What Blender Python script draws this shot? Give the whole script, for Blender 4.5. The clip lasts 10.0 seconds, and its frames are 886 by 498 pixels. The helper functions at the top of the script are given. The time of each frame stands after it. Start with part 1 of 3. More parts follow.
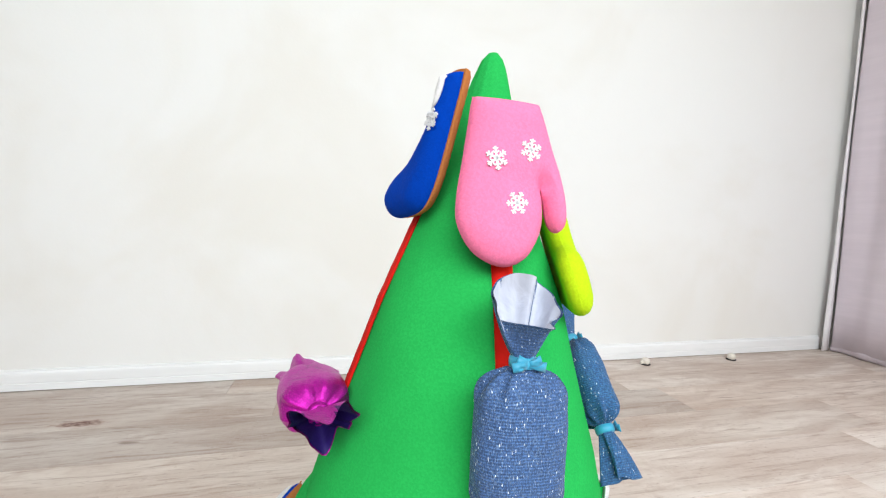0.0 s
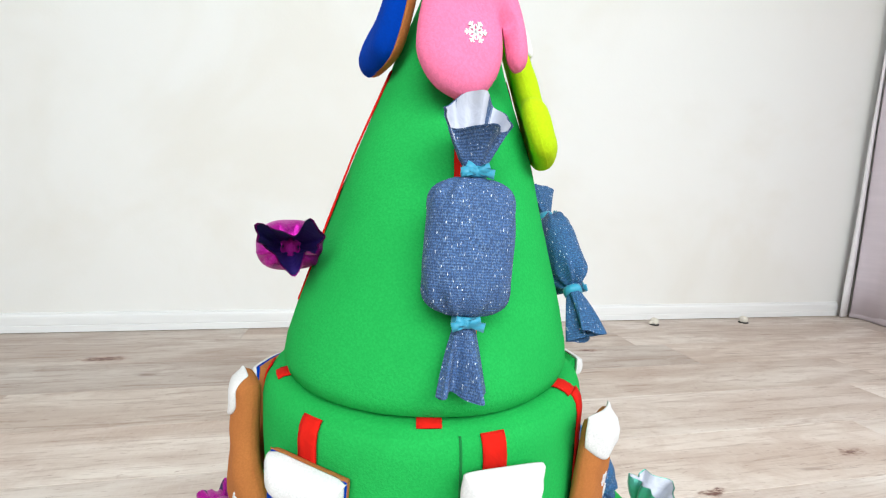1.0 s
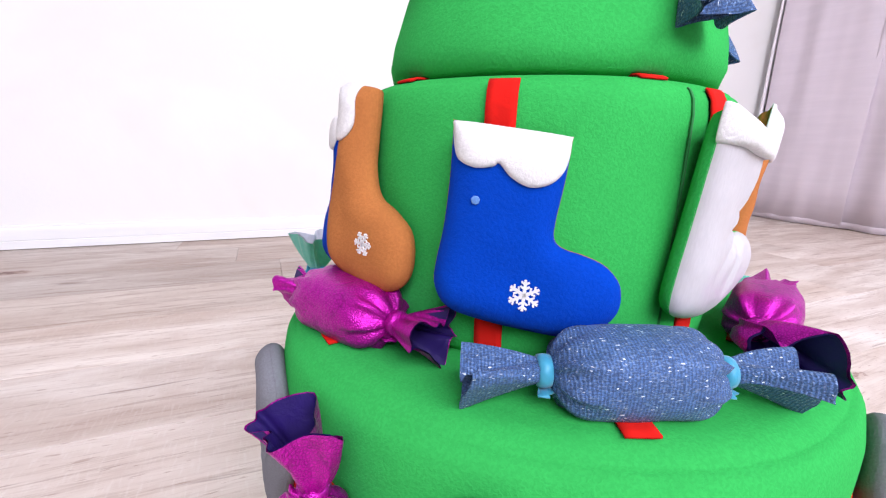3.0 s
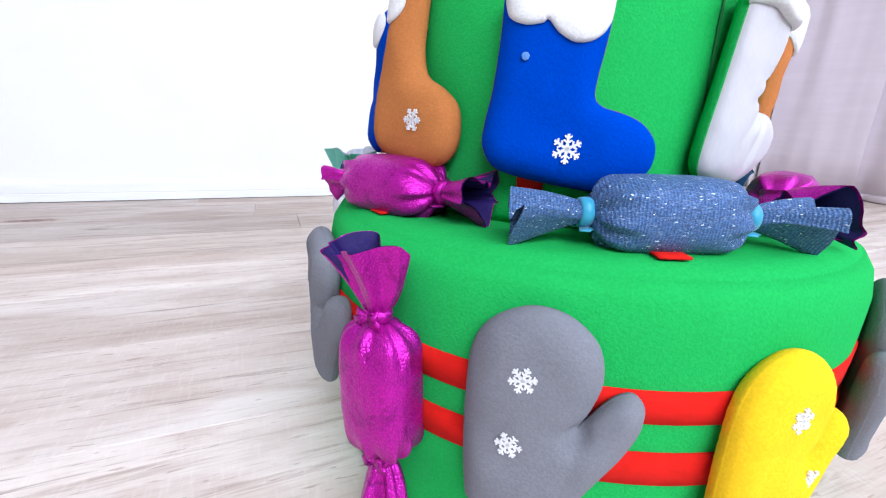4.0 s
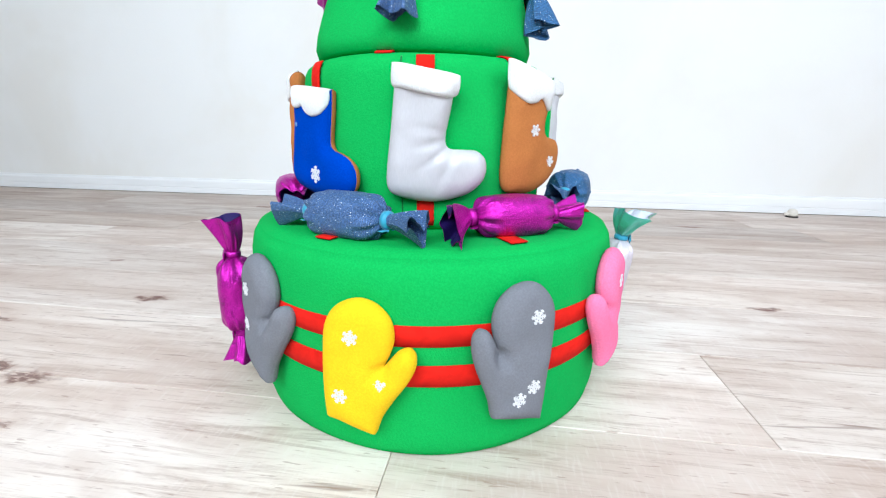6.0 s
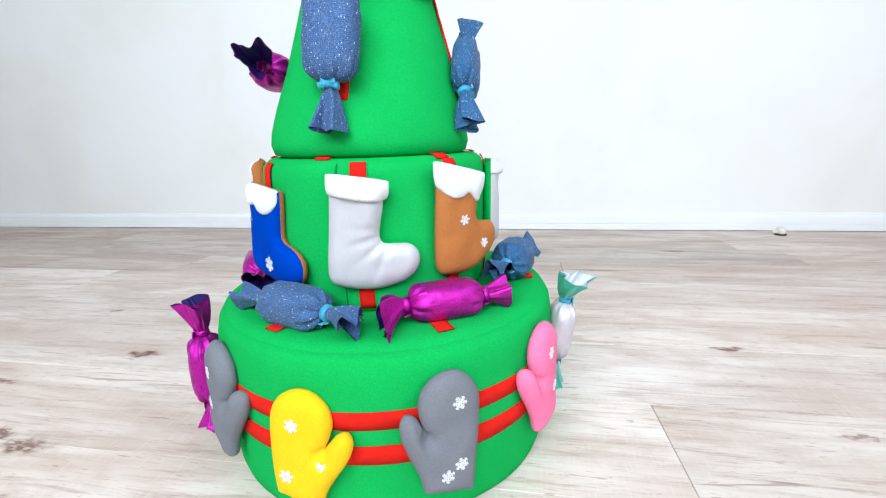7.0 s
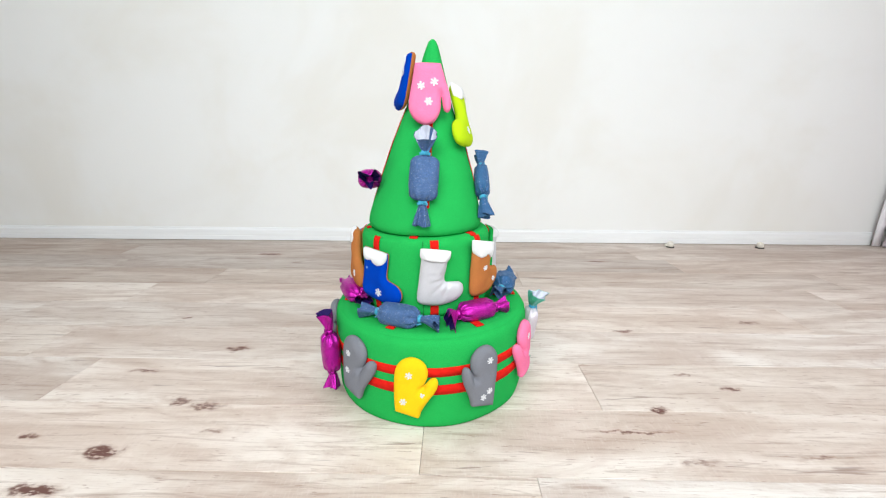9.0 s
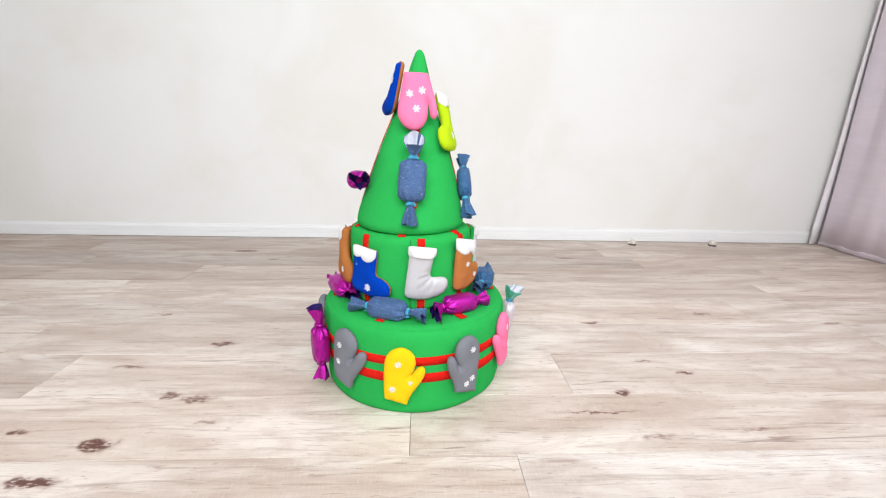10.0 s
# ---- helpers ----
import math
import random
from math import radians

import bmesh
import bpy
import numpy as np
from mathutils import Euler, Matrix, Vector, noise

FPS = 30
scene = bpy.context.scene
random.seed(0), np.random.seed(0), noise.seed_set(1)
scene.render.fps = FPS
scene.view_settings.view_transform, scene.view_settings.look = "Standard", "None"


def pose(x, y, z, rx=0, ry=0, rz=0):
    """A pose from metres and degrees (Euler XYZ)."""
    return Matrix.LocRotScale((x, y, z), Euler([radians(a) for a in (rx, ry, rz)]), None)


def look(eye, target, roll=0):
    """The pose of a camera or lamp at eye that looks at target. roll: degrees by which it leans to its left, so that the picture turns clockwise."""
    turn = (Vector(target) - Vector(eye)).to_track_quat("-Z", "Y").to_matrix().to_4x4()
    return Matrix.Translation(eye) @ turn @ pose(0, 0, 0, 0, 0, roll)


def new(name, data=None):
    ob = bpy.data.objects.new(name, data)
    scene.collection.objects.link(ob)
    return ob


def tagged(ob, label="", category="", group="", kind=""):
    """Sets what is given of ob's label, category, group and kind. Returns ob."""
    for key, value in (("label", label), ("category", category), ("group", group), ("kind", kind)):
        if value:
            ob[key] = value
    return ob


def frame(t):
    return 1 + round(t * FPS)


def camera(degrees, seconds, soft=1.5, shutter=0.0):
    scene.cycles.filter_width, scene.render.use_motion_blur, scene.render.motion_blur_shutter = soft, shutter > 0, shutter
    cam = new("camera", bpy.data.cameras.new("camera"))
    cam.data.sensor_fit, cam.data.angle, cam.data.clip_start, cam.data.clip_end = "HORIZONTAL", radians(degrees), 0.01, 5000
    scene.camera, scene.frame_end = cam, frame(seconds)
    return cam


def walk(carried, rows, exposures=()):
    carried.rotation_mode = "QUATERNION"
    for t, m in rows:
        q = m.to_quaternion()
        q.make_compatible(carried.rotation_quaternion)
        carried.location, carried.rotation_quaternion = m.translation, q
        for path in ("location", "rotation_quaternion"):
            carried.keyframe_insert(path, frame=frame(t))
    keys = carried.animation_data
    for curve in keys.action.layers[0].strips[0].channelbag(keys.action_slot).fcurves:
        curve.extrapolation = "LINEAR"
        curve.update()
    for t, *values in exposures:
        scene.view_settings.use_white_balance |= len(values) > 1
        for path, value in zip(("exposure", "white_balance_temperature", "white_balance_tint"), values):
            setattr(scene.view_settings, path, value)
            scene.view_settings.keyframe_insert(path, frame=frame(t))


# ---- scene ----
from mathutils.geometry import delaunay_2d_cdt as delaunay

cam = camera(92.9, 10.0, 1.2)
PATH = [
    (0, (-0.107, -0.334, 0.605), (0.351, 1.606, 0.445), 1.9),
    (0.5, (-0.093, -0.346, 0.565), (0.31, 1.603, 0.369), 1.7),
    (1, (-0.071, -0.365, 0.506), (0.307, 1.583, 0.26), 2.1),
    (1.2, (-0.066, -0.37, 0.485), (0.317, 1.573, 0.201), 2.3),
    (1.5, (-0.065, -0.367, 0.445), (0.349, 1.565, 0.134), 1.9),
    (2, (-0.083, -0.354, 0.391), (0.407, 1.546, 0.003), 1.4),
    (2.2, (-0.103, -0.343, 0.368), (0.441, 1.537, -0.039), 1.0),
    (2.5, (-0.147, -0.331, 0.347), (0.476, 1.516, -0.102), 1.6),
    (3, (-0.22, -0.294, 0.323), (0.541, 1.494, -0.152), 1.8),
    (3.2, (-0.24, -0.278, 0.307), (0.556, 1.492, -0.175), 1.7),
    (4.3, (-0.258, -0.367, 0.249), (0.387, 1.433, -0.336), 2.5),
    (4.5, (-0.239, -0.406, 0.245), (0.303, 1.427, -0.343), 2.8),
    (5, (-0.135, -0.5, 0.243), (0.078, 1.401, -0.34), 3.6),
    (5.2, (-0.089, -0.514, 0.252), (0.02, 1.402, -0.309), 3.8),
    (5.5, (-0.012, -0.528, 0.276), (-0.058, 1.391, -0.285), 3.6),
    (6, (0.086, -0.526, 0.293), (-0.177, 1.381, -0.249), 0.7),
    (6.2, (0.117, -0.515, 0.302), (-0.224, 1.384, -0.227), -0.5),
    (7.3, (0.165, -0.56, 0.421), (-0.126, 1.36, -0.058), -2.4),
    (7.5, (0.141, -0.618, 0.453), (-0.107, 1.312, -0.011), -2.3),
    (8, (0.108, -0.742, 0.514), (-0.031, 1.189, 0.014), -1.4),
    (8.5, (0.077, -0.849, 0.542), (0.007, 1.073, -0.005), -0.3),
    (9, (0.046, -0.908, 0.561), (0.006, 1.018, 0.022), 0.2),
    (9.5, (0.03, -0.954, 0.576), (0.071, 0.969, 0.025), 0.9),
    (10, (0.011, -0.964, 0.579), (0.119, 0.955, 0.026), 1.5),
]
EXPOSURES = [(0, 0.13, 6150, 5), (1.2, 0.12, 6150, 3), (2, 0.22, 6250, 17), (3, 0.33, 6000, 21), (4.3, 0.4, 5500, 9), (5.5, 0.29, 5600, 4), (7.5, 0.23, 5650, 3), (8.5, 0.13, 5950, 3), (10, 0.1, 6200, 8)]
walk(cam, [(t, look(eye, target, roll)) for t, eye, target, roll in PATH], EXPOSURES)

# ---- light ----
world = bpy.data.worlds.new("daylight")
scene.world = world
world.use_nodes = True
sky = world.node_tree.nodes.new("ShaderNodeTexSky")
sky.sky_type, sky.sun_disc = "NISHITA", False
sky.sun_elevation, sky.sun_rotation = radians(40), radians(200)
world.node_tree.nodes["Background"].inputs[1].default_value = 0.12
world.node_tree.links.new(sky.outputs[0], world.node_tree.nodes["Background"].inputs[0])


def window_light(name, place, target, wide, high, watts, tint):
    lamp = bpy.data.lights.new(name, "AREA")
    lamp.shape, lamp.size, lamp.size_y, lamp.energy, lamp.color = "RECTANGLE", wide, high, watts, tint
    lamp.spread = radians(125)
    ob = new(name, lamp)
    ob.matrix_world = look(place, target)
    return ob


EAST, WEST, NORTH, SOUTH, TOP = 2.42, -3.3, 1.246, -2.3, 3.0
window_light("window_light_south", (-0.1, SOUTH + 0.02, 2.1), (0.0, 0.3, 0.4), 3.0, 1.4, 53, (1.0, 0.99, 0.98))
window_light("window_light_east", (EAST - 0.02, -1.4, 2.1), (0.2, -0.2, 0.1), 1.3, 1.4, 13, (1.0, 0.99, 0.98))


# ---- materials ----
class Shader:
    """A small helper that adds nodes to one material."""

    def __init__(self, name):
        self.mat = bpy.data.materials.new(name)
        self.mat.use_nodes = True
        self.tree = self.mat.node_tree
        self.bsdf = self.tree.nodes["Principled BSDF"]

    def node(self, kind, operation="", feature="", data_type="", blend_type="", vector_type="", interpolation_type=""):
        n = self.tree.nodes.new(kind)
        if operation:
            n.operation = operation
        if feature:
            n.feature = feature
        if data_type:
            n.data_type, n.blend_type = data_type, blend_type
        if vector_type:
            n.vector_type = vector_type
        if interpolation_type:
            n.interpolation_type = interpolation_type
        return n

    def join(self, a, b):
        self.tree.links.new(a, b)

    def put(self, socket, value):
        if hasattr(value, "is_output"):
            self.join(value, socket)
        else:
            socket.default_value = value

    def coords(self, which="Object", scale=(1, 1, 1)):
        c = self.node("ShaderNodeTexCoord")
        m = self.node("ShaderNodeMapping")
        m.inputs["Scale"].default_value = scale
        self.join(c.outputs[which], m.inputs[0])
        return m.outputs[0]

    def noise(self, vec, scale, detail=4.0, rough=0.55, distort=0.0):
        n = self.node("ShaderNodeTexNoise")
        n.inputs["Scale"].default_value, n.inputs["Detail"].default_value = scale, detail
        n.inputs["Roughness"].default_value, n.inputs["Distortion"].default_value = rough, distort
        self.join(vec, n.inputs["Vector"])
        return n.outputs["Fac"]

    def voronoi(self, vec, scale, output="Distance", feature="F1"):
        n = self.node("ShaderNodeTexVoronoi", feature=feature)
        n.inputs["Scale"].default_value = scale
        self.join(vec, n.inputs["Vector"])
        return n.outputs[output]

    def ramp(self, fac, lo, hi, a=0.0, b=1.0):
        n = self.node("ShaderNodeMapRange", interpolation_type="SMOOTHSTEP")
        for i, v in enumerate((lo, hi, a, b)):
            n.inputs[i + 1].default_value = v
        self.join(fac, n.inputs[0])
        return n.outputs[0]

    def math(self, op, a, b=0.0):
        n = self.node("ShaderNodeMath", operation=op)
        self.put(n.inputs[0], a)
        self.put(n.inputs[1], b)
        return n.outputs[0]

    def mix(self, fac, a, b, blend="MIX"):
        n = self.node("ShaderNodeMix", data_type="RGBA", blend_type=blend)
        self.put(n.inputs[0], fac)
        self.put(n.inputs[6], a if hasattr(a, "is_output") else (*a, 1))
        self.put(n.inputs[7], b if hasattr(b, "is_output") else (*b, 1))
        return n.outputs[2]

    def bump(self, height, strength, distance, normal=None):
        n = self.node("ShaderNodeBump")
        n.inputs["Strength"].default_value, n.inputs["Distance"].default_value = strength, distance
        self.join(height, n.inputs["Height"])
        if normal:
            self.join(normal, n.inputs["Normal"])
        return n.outputs[0]

    def finish(self, colour, rough=0.8, metal=0.0, normal=None, sheen=0.0, specular=0.5):
        self.put(self.bsdf.inputs["Base Color"], colour if hasattr(colour, "is_output") else (*colour, 1))
        self.put(self.bsdf.inputs["Roughness"], rough)
        self.put(self.bsdf.inputs["Metallic"], metal)
        self.bsdf.inputs["Sheen Weight"].default_value = sheen
        self.bsdf.inputs["Sheen Roughness"].default_value = 0.5
        self.bsdf.inputs["Specular IOR Level"].default_value = specular
        if normal:
            self.join(normal, self.bsdf.inputs["Normal"])
        return self.mat


def tone(c, k):
    return tuple(min(1.0, v * k) for v in c)


def fleece(name, colour, pile=520.0, depth=0.001, sheen=0.01):
    s = Shader(name)
    v = s.coords()
    curl = s.noise(v, pile, 2.0, 0.5, 0.5)
    blot = s.noise(v, 28.0, 3.0)
    c = s.mix(s.ramp(curl, 0.35, 0.68), tone(colour, 0.92), tone(colour, 1.04))
    c = s.mix(s.ramp(blot, 0.35, 0.7, 0.0, 0.35), c, tone(colour, 0.86))
    n = s.bump(curl, 0.42, depth)
    return s.finish(c, 0.97, 0.0, s.bump(blot, 0.25, 0.004, n), sheen, 0.04)


def glitter_cloth(name, colour, pale):
    """A ribbed lurex cloth: fine threads with bright metal flecks."""
    s = Shader(name)
    v = s.coords()
    vt = s.coords("Object", (1150, 1150, 760))
    thread = s.noise(vt, 1.0, 2.0, 0.6)
    fleck_cell = s.voronoi(s.coords("Object", (1, 1, 0.35)), 2000.0, "Color")
    sep = s.node("ShaderNodeSeparateColor")
    s.join(fleck_cell, sep.inputs[0])
    fleck = s.ramp(sep.outputs[0], 0.8, 0.9)
    spark = s.ramp(sep.outputs[1], 0.982, 0.994)
    xyz = s.node("ShaderNodeSeparateXYZ")
    s.join(s.coords("Object", (1, 1, math.tau / 0.0017)), xyz.inputs[0])
    course = s.math("SINE", s.math("ADD", xyz.outputs[2], s.math("MULTIPLY", s.noise(v, 120.0, 2.0), 5.0)))
    c = s.mix(s.ramp(thread, 0.38, 0.62), tone(colour, 0.6), tone(colour, 1.35))
    c = s.mix(s.ramp(course, 0.0, 1.0, 0.0, 0.55), c, tone(colour, 0.45))
    c = s.mix(s.math("MULTIPLY", fleck, 0.16), c, pale)
    c = s.mix(s.math("MULTIPLY", spark, 0.85), c, (0.75, 0.83, 0.92))
    n = s.bump(course, 0.35, 0.0004, s.bump(thread, 0.6, 0.0008))
    n = s.bump(sep.outputs[2], 0.2, 0.0004, n)
    return s.finish(c, s.ramp(sep.outputs[0], 0.8, 0.95, 0.7, 0.3), s.math("MULTIPLY", fleck, 0.5), n, 0.05, 0.4)


def foil_cloth(name, colour, dark):
    """A metallic stretch cloth with a fine scale emboss."""
    s = Shader(name)
    v = s.coords("Object", (1, 1, 0.7))
    cells = s.voronoi(v, 640.0, "Distance", "DISTANCE_TO_EDGE")
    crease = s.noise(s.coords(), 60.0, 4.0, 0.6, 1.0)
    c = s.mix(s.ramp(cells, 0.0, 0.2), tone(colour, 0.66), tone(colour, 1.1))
    # shade in the folds, painted into the colour
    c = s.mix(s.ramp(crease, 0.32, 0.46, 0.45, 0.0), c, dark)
    # highlight on the ridges between folds, painted as a lighter tone
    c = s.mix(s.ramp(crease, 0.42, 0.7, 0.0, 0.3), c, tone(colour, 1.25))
    n = s.bump(s.ramp(cells, 0.0, 0.3), 0.4, 0.0005)
    n = s.bump(crease, 0.35, 0.004, n)
    return s.finish(c, 0.36, 0.7, n, 0.0, 0.5)


def plain_cloth(name, colour, rough=0.7, sheen=0.1, weave=900.0, metal=0.0, crease=0.3):
    s = Shader(name)
    v = s.coords()
    w = s.noise(v, weave, 2.0)
    f = s.noise(v, 55.0, 4.0, 0.6, 0.8)
    c = s.mix(s.ramp(f, 0.3, 0.7), tone(colour, 0.86), tone(colour, 1.06))
    n = s.bump(f, crease, 0.004, s.bump(w, 0.3, 0.0002))
    return s.finish(c, rough, metal, n, sheen, 0.15 if rough > 0.9 else 0.4)


GREEN = fleece("green_fleece", (0.034, 0.4, 0.08), 560.0, 0.0014, 0.0)
PINK = fleece("pink_fleece", (0.86, 0.2, 0.37), 480.0)
GREY = fleece("grey_fleece", (0.195, 0.2, 0.225), 600.0)
YELLOW = fleece("yellow_fleece", (0.88, 0.56, 0.008), 600.0)
BLUE = fleece("blue_fleece", (0.003, 0.047, 0.4), 560.0)
BROWN = fleece("tan_fleece", (0.46, 0.17, 0.05), 600.0)
LIME = fleece("lime_fleece", (0.47, 0.66, 0.01), 560.0)
WHITE_FELT = fleece("white_felt", (0.74, 0.735, 0.735), 700.0, 0.0008)
RED = plain_cloth("red_felt", (0.64, 0.012, 0.006), 0.95, 0.0, 1000.0, 0.0, 0.1)


def satin(name, colour):
    s = Shader(name)
    fold = s.noise(s.coords("Object", (1, 1, 0.6)), 26.0, 2.0, 0.45, 1.4)
    thread = s.noise(s.coords("Object", (1, 1, 0.15)), 1300.0, 2.0)
    c = s.mix(s.ramp(thread, 0.3, 0.7), tone(colour, 0.96), tone(colour, 1.02))
    return s.finish(c, 0.4, 0.05, s.bump(fold, 0.18, 0.01, s.bump(thread, 0.15, 0.0002)), 0.1, 0.5)


SATIN = satin("white_satin", (0.52, 0.51, 0.535))
DENIM = glitter_cloth("blue_glitter_cloth", (0.052, 0.115, 0.275), (0.5, 0.66, 0.85))
TEAL_GLITTER = glitter_cloth("teal_glitter_cloth", (0.026, 0.1, 0.25), (0.24, 0.54, 0.78))
TIE = plain_cloth("light_blue_ribbon", (0.05, 0.33, 0.5), 0.45, 0.2)
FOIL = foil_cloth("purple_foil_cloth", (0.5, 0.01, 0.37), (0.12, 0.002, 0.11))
VIOLET = plain_cloth("dark_violet_lining", (0.014, 0.004, 0.09), 0.55, 0.0)
PALE_LINING = plain_cloth("pale_grey_lining", (0.55, 0.57, 0.66), 0.5, 0.1)
SILVER_GREEN = plain_cloth("pale_green_foil", (0.14, 0.5, 0.4), 0.3, 0.1, 900.0, 0.5, 0.6)
SILVER = plain_cloth("silver_cloth", (0.6, 0.55, 0.6), 0.4, 0.1, 900.0, 0.2, 0.5)
FLAKE = plain_cloth("white_snowflake_felt", (0.76, 0.76, 0.77), 0.45, 0.0, 700.0, 0.0, 0.05)
PALE_BLUE = fleece("pale_blue_felt", (0.12, 0.25, 0.55), 600.0)
THREAD = plain_cloth("dark_green_thread", (0.006, 0.16, 0.03), 0.9)

# knots and checks in the laminate: x, y, half-length, half-width, strength
KNOTS = [(-0.586, -0.289, 0.035, 0.016, 1.0), (-0.625, -0.372, 0.045, 0.012, 1.0), (-0.531, -0.137, 0.028, 0.014, 0.7),
         (-0.468, -0.152, 0.04, 0.014, 0.7), (-0.752, -0.249, 0.016, 0.007, 0.8), (-0.412, -0.229, 0.012, 0.007, 0.6),
         (-0.518, 0.092, 0.03, 0.012, 0.8), (-0.691, -0.023, 0.04, 0.008, 0.7), (0.484, -0.141, 0.024, 0.011, 1.0),
         (0.682, -0.06, 0.022, 0.009, 0.8), (0.49, -0.285, 0.035, 0.008, 0.6), (0.548, 0.223, 0.03, 0.008, 0.8),
         (0.71, -0.271, 0.05, 0.006, 0.6), (-0.766, 0.279, 0.02, 0.008, 0.7), (0.952, 0.291, 0.03, 0.012, 0.7), (0.604, -0.005, 0.03, 0.006, 0.6), (1.35, 0.221, 0.04, 0.01, 0.6),
         (0.69, 0.91, 0.05, 0.012, 0.7), (0.4, -0.21, 0.09, 0.004, 0.7), 
         (-0.81, 0.977, 0.06, 0.018, 0.8)]


def laminate():
    s = Shader("whitewashed_oak_laminate")
    geo = s.node("ShaderNodeNewGeometry")
    info = s.node("ShaderNodeObjectInfo")
    shift = s.node("ShaderNodeVectorMath", operation="MULTIPLY_ADD")
    comb = s.node("ShaderNodeCombineXYZ")
    s.join(info.outputs["Random"], comb.inputs[0])
    s.join(s.math("MULTIPLY", info.outputs["Random"], 7.3), comb.inputs[1])
    s.join(comb.outputs[0], shift.inputs[0])
    shift.inputs[1].default_value = (9, 5, 0)
    s.join(geo.outputs["Position"], shift.inputs[2])

    def stretched(sx, sy):
        m = s.node("ShaderNodeMapping")
        m.inputs["Scale"].default_value = (sx, sy, 1)
        s.join(shift.outputs[0], m.inputs[0])
        return m.outputs[0]

    broad = s.noise(stretched(1.4, 8), 1.0, 3.0, 0.55, 0.8)
    cloud = s.noise(stretched(5, 13), 1.0, 4.0, 0.6, 1.2)
    grain = s.noise(stretched(4, 70), 1.0, 6.0, 0.7, 0.8)
    fine = s.noise(stretched(20, 420), 1.0, 4.0, 0.65, 0.2)
    check = s.noise(stretched(3.2, 46), 1.0, 3.0, 0.55, 1.6)
    saw = s.noise(stretched(300, 46), 1.0, 2.0, 0.5)
    c = s.mix(s.ramp(broad, 0.3, 0.7), (0.58, 0.47, 0.4), (0.84, 0.765, 0.7))
    c = s.mix(s.ramp(cloud, 0.42, 0.7, 0.0, 0.52), c, (0.52, 0.4, 0.335))
    c = s.mix(s.ramp(grain, 0.5, 0.7, 0.0, 0.62), c, (0.36, 0.245, 0.19))
    c = s.mix(s.ramp(fine, 0.5, 0.74, 0.0, 0.4), c, (0.4, 0.29, 0.235))
    c = s.mix(s.ramp(saw, 0.5, 0.75, 0.0, 0.18), c, (0.86, 0.82, 0.78))
    c = s.mix(s.ramp(check, 0.665, 0.74, 0.0, 0.52), c, (0.17, 0.09, 0.065))
    dash = s.noise(stretched(34, 260), 1.0, 2.0, 0.5, 0.4)
    c = s.mix(s.ramp(dash, 0.645, 0.71, 0.0, 0.5), c, (0.32, 0.2, 0.15))
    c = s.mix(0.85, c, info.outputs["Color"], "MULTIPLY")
    # knots at their places
    wob = s.node("ShaderNodeTexNoise")
    wob.inputs["Scale"].default_value, wob.inputs["Detail"].default_value = 38, 4
    s.join(geo.outputs["Position"], wob.inputs["Vector"])
    warp = s.node("ShaderNodeVectorMath", operation="MULTIPLY_ADD")
    s.join(wob.outputs["Color"], warp.inputs[0])
    warp.inputs[1].default_value = (0.07, 0.03, 0)
    s.join(geo.outputs["Position"], warp.inputs[2])
    total = None
    for x, y, a, b, k in KNOTS:
        m = s.node("ShaderNodeMapping", vector_type="TEXTURE")
        m.inputs["Location"].default_value = (x + 0.035, y + 0.015, 0)
        m.inputs["Scale"].default_value = (a, b, 1)
        s.join(warp.outputs[0], m.inputs[0])
        ln = s.node("ShaderNodeVectorMath", operation="LENGTH")
        s.join(m.outputs[0], ln.inputs[0])
        w = s.ramp(ln.outputs["Value"], 0.3, 1.7, k, 0.0)
        total = w if total is None else s.math("MAXIMUM", total, w)
    patch = s.math("MULTIPLY", total, s.ramp(s.noise(stretched(60, 190), 1.0, 3.0), 0.25, 0.55))
    c = s.mix(s.ramp(total, 0.0, 0.75, 0.0, 0.5), c, (0.37, 0.235, 0.175))
    c = s.mix(s.ramp(patch, 0.3, 0.85, 0.0, 0.95), c, (0.12, 0.046, 0.036))
    n = s.bump(fine, 0.12, 0.0006, s.bump(grain, 0.08, 0.001))
    return s.finish(c, s.ramp(grain, 0.3, 0.8, 0.48, 0.62), 0.0, n, 0.0, 0.3)


LAMINATE = laminate()


def plaster():
    s = Shader("cream_painted_wall")
    v = s.coords()
    blot = s.noise(v, 1.3, 4.0, 0.6, 0.5)
    fine = s.noise(v, 90.0, 3.0)
    c = s.mix(s.ramp(blot, 0.4, 0.68), (0.82, 0.81, 0.79), (0.78, 0.755, 0.71))
    return s.finish(c, 0.75, 0.0, s.bump(fine, 0.12, 0.002, s.bump(blot, 0.2, 0.01)), 0.0, 0.3)


WALL = plaster()


def gloss_paint(name, colour, rough):
    s = Shader(name)
    wear = s.noise(s.coords("Object", (3, 3, 30)), 1.0, 4.0, 0.6)
    c = s.mix(s.ramp(wear, 0.35, 0.7), tone(colour, 0.95), colour)
    return s.finish(c, rough, 0.0, None, 0.0, 0.4)


